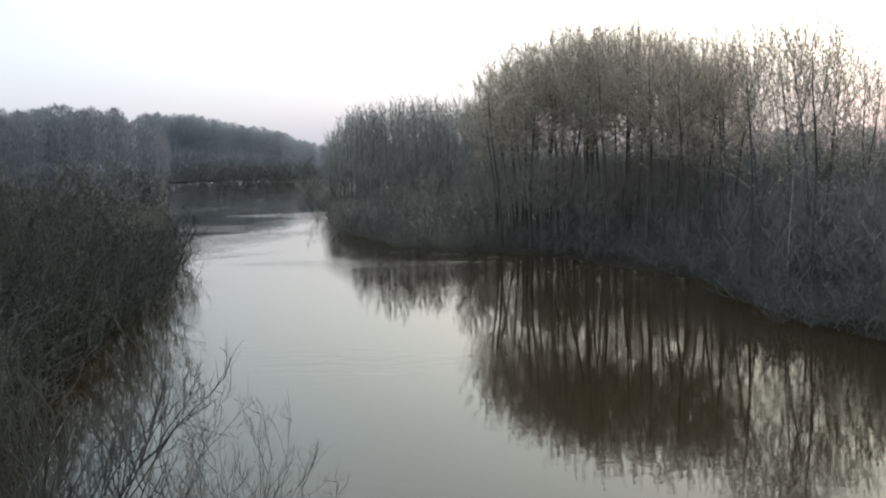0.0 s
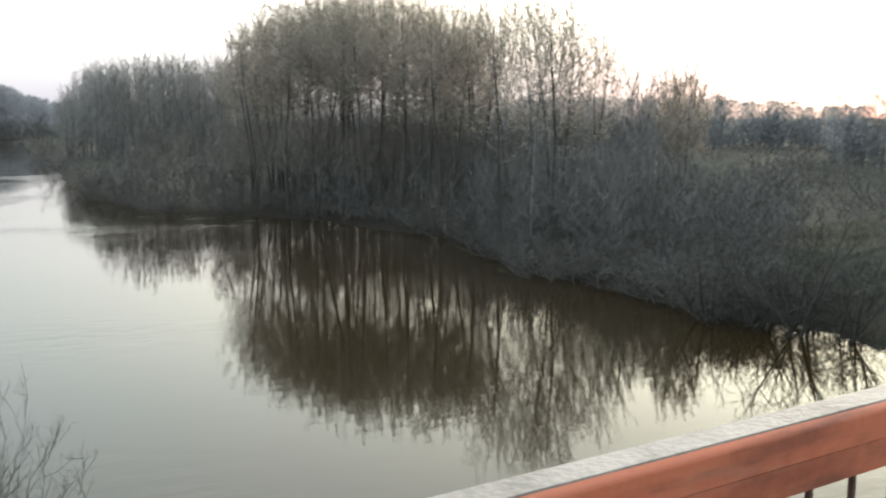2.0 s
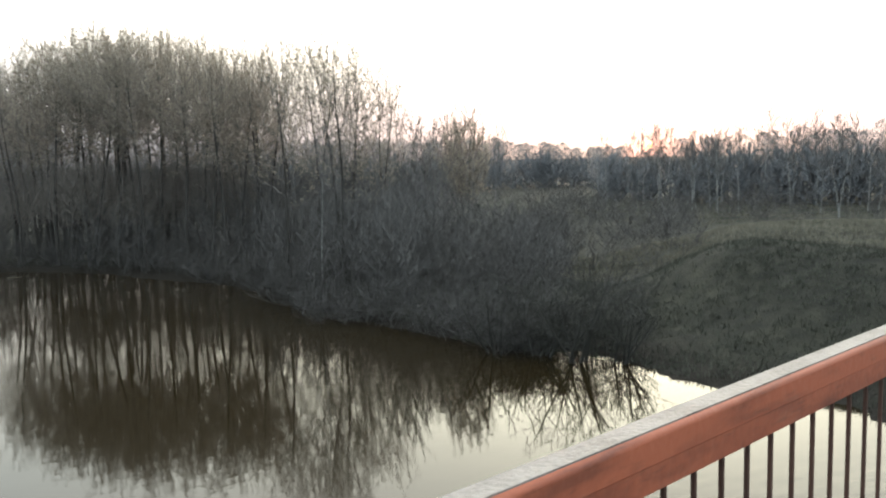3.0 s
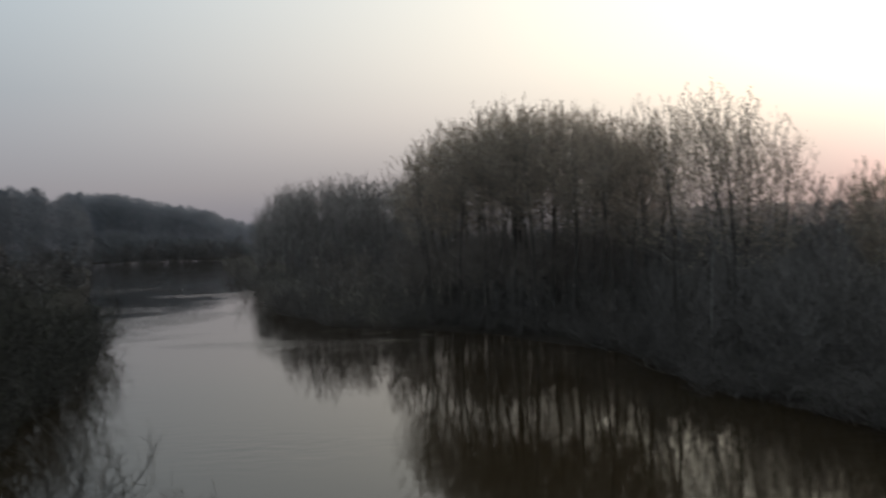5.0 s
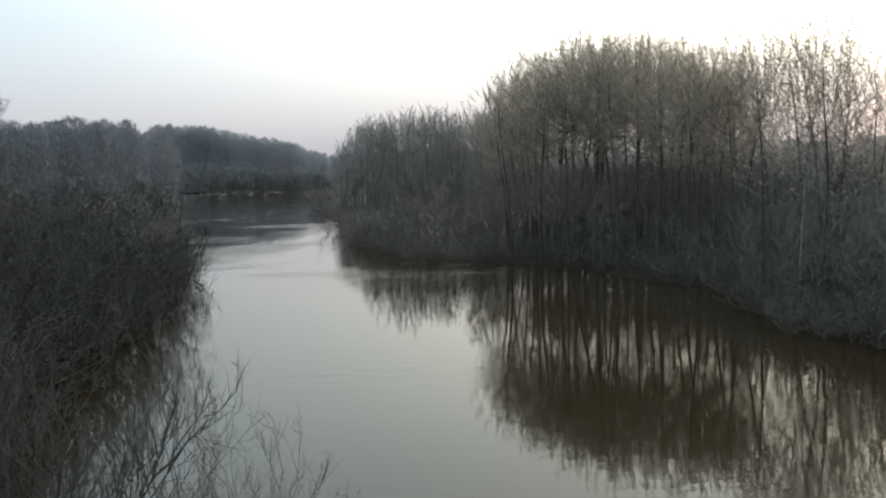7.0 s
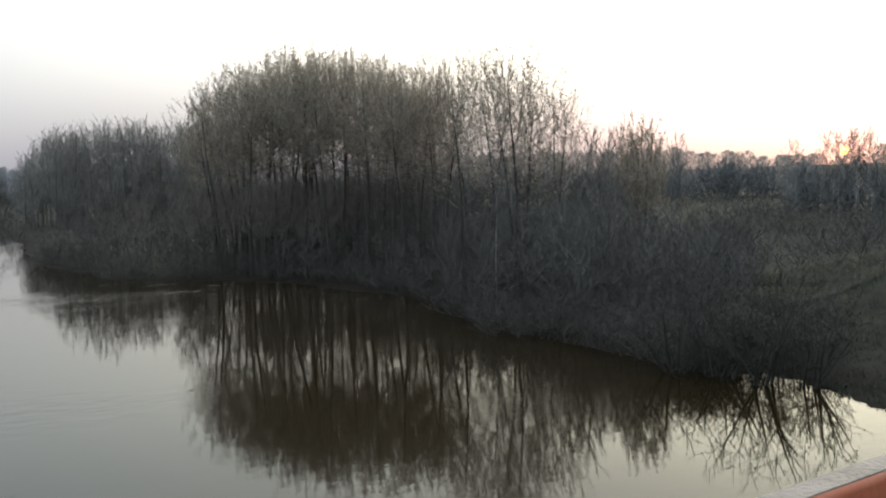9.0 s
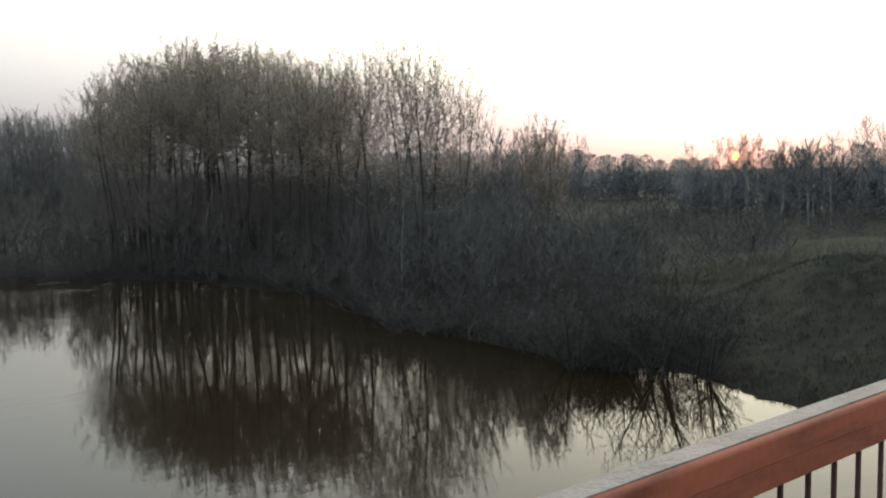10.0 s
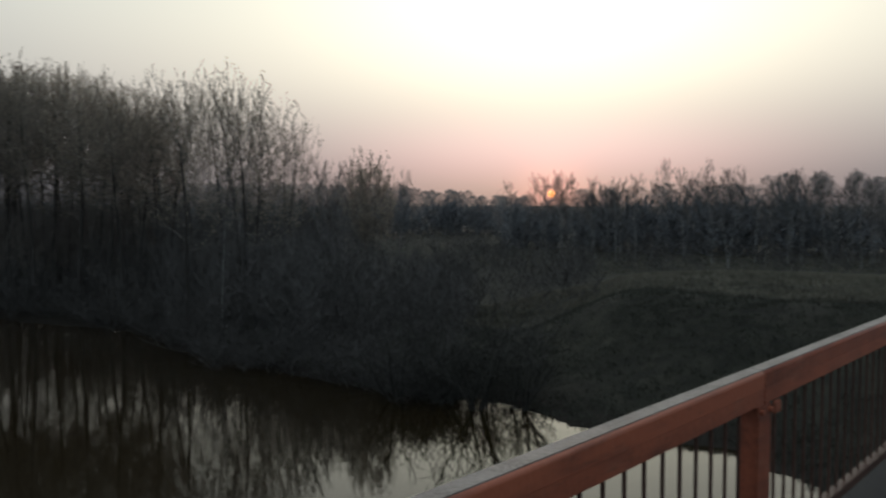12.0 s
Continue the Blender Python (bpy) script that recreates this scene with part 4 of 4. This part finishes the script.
cat_kinds = Stand([plant("willow_bush", grow(710, 5.0, 0.04, 0.15, 1.4, 12, 4, 8, 0.5, 0.014, 0.8, 0.5, 0.035, stems=6), (DARKTWIG, DARKTWIG, CATKIN), "willow bush with pale catkins on the bank", "bush", "catkin willows")], [5.0])
for az, dist in ((-29.5, 26), (-32, 24), (-34.5, 27)):
    x, y = polar(az, dist)
    cat_kinds.put(x, y, 4.6, rng)

# kinds that found no place are taken out again
for stand in STANDS:
    for kind, used in zip(stand.kinds, stand.used):
        if not used:
            for ob in (*kind.children_recursive, kind):
                bpy.data.objects.remove(ob)

# the setting sun's disc, far behind all
bm = bmesh.new()
bmesh.ops.create_uvsphere(bm, u_segments=32, v_segments=16, radius=20)
me = bpy.data.meshes.new("sun_disc")
bm.to_mesh(me)
bm.free()
GLOW = bpy.data.materials.new("sun_glow")
GLOW.use_nodes = True
GLOW.node_tree.nodes["Principled BSDF"].inputs["Emission Color"].default_value = (1.0, 0.33, 0.075, 1)
GLOW.node_tree.nodes["Principled BSDF"].inputs["Emission Strength"].default_value = 4.5
me.materials.append(GLOW)
disc = tagged(new("sun_disc", me), "orange setting sun low behind the trees", "sun", kind="structure")
disc.location = Vector((0, 0, EYE_Z)) + sun_dir * 4400


# ---- the bridge ----
BRIDGE = Matrix(((UX, NX, 0, 0), (UY, NY, 0, 0), (0, 0, 1, 0), (0, 0, 0, 1)))


def box(s0, s1, n0, n1, z0, z1, bevel=0.0):
    bm = bmesh.new()
    bmesh.ops.create_cube(bm, size=1, matrix=Matrix.LocRotScale(((s0 + s1) / 2, (n0 + n1) / 2, (z0 + z1) / 2), None, (s1 - s0, n1 - n0, z1 - z0)))
    if bevel:
        bmesh.ops.bevel(bm, geom=bm.edges[:], offset=bevel, segments=2, affect="EDGES")
    return bm


def part(name, bm, material, parent, label=""):
    me = bpy.data.meshes.new(name)
    bm.to_mesh(me)
    bm.free()
    me.materials.append(material)
    ob = new(name, me)
    ob.parent = parent
    if label:
        ob["label"] = label
    return ob


def rail_beam(s0, s1, n0, n1, z0, z1, round_off):
    """A steel rail with rounded top edges, straight below."""
    bm = box(s0, s1, n0, n1, z0, z1)
    tops = [e for e in bm.edges if all(v.co.z > z1 - 0.001 for v in e.verts) and abs(e.verts[0].co.x - e.verts[1].co.x) > 0.1]
    bmesh.ops.bevel(bm, geom=tops, offset=round_off, segments=5, affect="EDGES", profile=0.5)
    for f in bm.faces:
        f.smooth = abs(f.normal.x) < 0.5 and 0.05 < abs(f.normal.z) < 0.99
    return bm


bridge = tagged(new("bridge"), "concrete road bridge deck over the river", "bridge", kind="structure")
bridge.matrix_world = BRIDGE
part("deck", box(-60, 62, -10, 1.3, DECK_Z - 0.5, DECK_Z - 0.004), CONCRETE, bridge)
part("walkway", box(-60, 62, -0.35, 1.3, DECK_Z - 0.004, DECK_Z + 0.015), ASPHALT, bridge)
part("roadway", box(-60, 62, -8.2, -0.6, DECK_Z - 0.004, DECK_Z + 0.02), ASPHALT, bridge)
part("kerb", box(-60, 62, -0.6, -0.35, DECK_Z - 0.004, DECK_Z + 0.16, 0.02), CONCRETE, bridge)
for s0 in (-14, 6.0, 24):
    part("pier", box(s0, s0 + 1.2, -9, 0.6, -2, DECK_Z - 0.5, 0.05), CONCRETE, bridge)

TOP, WEB = 7.32, 7.17
railing = tagged(new("bridge_railing"), "rust-orange painted steel bridge railing with thin upright bars", "railing")
railing.matrix_world = BRIDGE
JOINT, BAY = 3.71, 4.0
for k in range(-3, 7):
    a, b = JOINT + BAY * (k - 1), JOINT + BAY * k
    beam = part("handrail", rail_beam(a + 0.004, b - 0.004, 1.2, 1.288, WEB + 0.0695, TOP - 0.001, 0.02), ORANGE, railing)
    part("rail_cap", box(a + 0.004, b - 0.004, 1.2115, 1.2765, TOP - 0.006, TOP + 0.0012, 0.001), DUSTY, beam, "worn grey top of the handrail")
    part("lower_flange", box(a + 0.004, b - 0.004, 1.2012, 1.285, WEB, WEB + 0.069, 0.0015), ORANGE, railing)
    part("post", box(b - 0.08, b + 0.08, 1.2, 1.29, DECK_Z, WEB - 0.002, 0.006), ORANGE, railing)
    part("bracket", box(b + 0.085, b + 0.16, 1.185, 1.2, WEB - 0.06, WEB - 0.004, 0.004), ORANGE, railing)
    part("bottom_rail", box(a + 0.09, b - 0.09, 1.21, 1.27, 6.42, 6.47, 0.004), BARSTEEL, railing)
# bolts where the handrail meets its posts
bolt_mesh = None
for k in range(-3, 7):
    for ds, dz in ((-0.05, 0.03), (0.05, 0.03)):
        if bolt_mesh is None:
            bm = bmesh.new()
            bmesh.ops.create_cone(bm, cap_ends=True, segments=6, radius1=0.014, radius2=0.012, depth=0.02, matrix=pose(0, 0, 0, 90, 0, 0))
            ob = part("bolt", bm, ORANGE, railing)
            bolt_mesh = ob.data
        else:
            ob = new("bolt", bolt_mesh)
            ob.parent = railing
        ob.location = (JOINT + BAY * k + ds, 1.192, WEB - dz)
bar_mesh = None
s = 2.09 - 0.1435 * 80
while s < 27:
    if abs((s - JOINT) / BAY - round((s - JOINT) / BAY)) * BAY > 0.1:
        if bar_mesh is None:
            ob = part("bar", box(-0.006, 0.006, 1.238, 1.25, 6.472, WEB - 0.002), BARSTEEL, railing)
            bar_mesh = ob.data
        else:
            ob = new("bar", bar_mesh)
            ob.parent = railing
        ob.location = (s, 0, 0)
    s += 0.1435


# ---- driftwood lying in the slack water by the bank ----
def drift_stick(seed, length):
    r = np.random.default_rng(seed)
    shape = Shape()
    line, _ = path_of(r, np.array((-length / 2, 0.0, 0.0)), np.array((1.0, 0, 0)), length, 5, 0.0, 0.16)
    shape.tube(line, [0.01, 0.016, 0.016, 0.013, 0.008, 0.0], 6)
    p, d = at_path(line, 0.55)
    shape.tube([p, p + unit(d + np.array((0, 0.9, 0.25))) * length * 0.25], [0.025, 0], 4)
    return tagged(new("driftwood", shape.mesh("driftwood", DRIFT)), "pale driftwood stick floating near the bank", "driftwood", "driftwood on the river")


sticks = [drift_stick(900 + i, 2.2 + 0.6 * i) for i in range(3)]
for i, (x, y, turn) in enumerate(((4.5, 70, 8), (9.2, 62.5, -5), (0.5, 73, 12), (-4.0, 76, 20), (12.0, 56, -30), (2.0, 67, 3), (-30.5, 196, 40), (-27, 172, 60))):
    m = pose(x, y, 0.0, 0, 0, turn)
    if i < 3:
        sticks[i].matrix_basis = m
    else:
        copy_thing(sticks[i % 3], m)
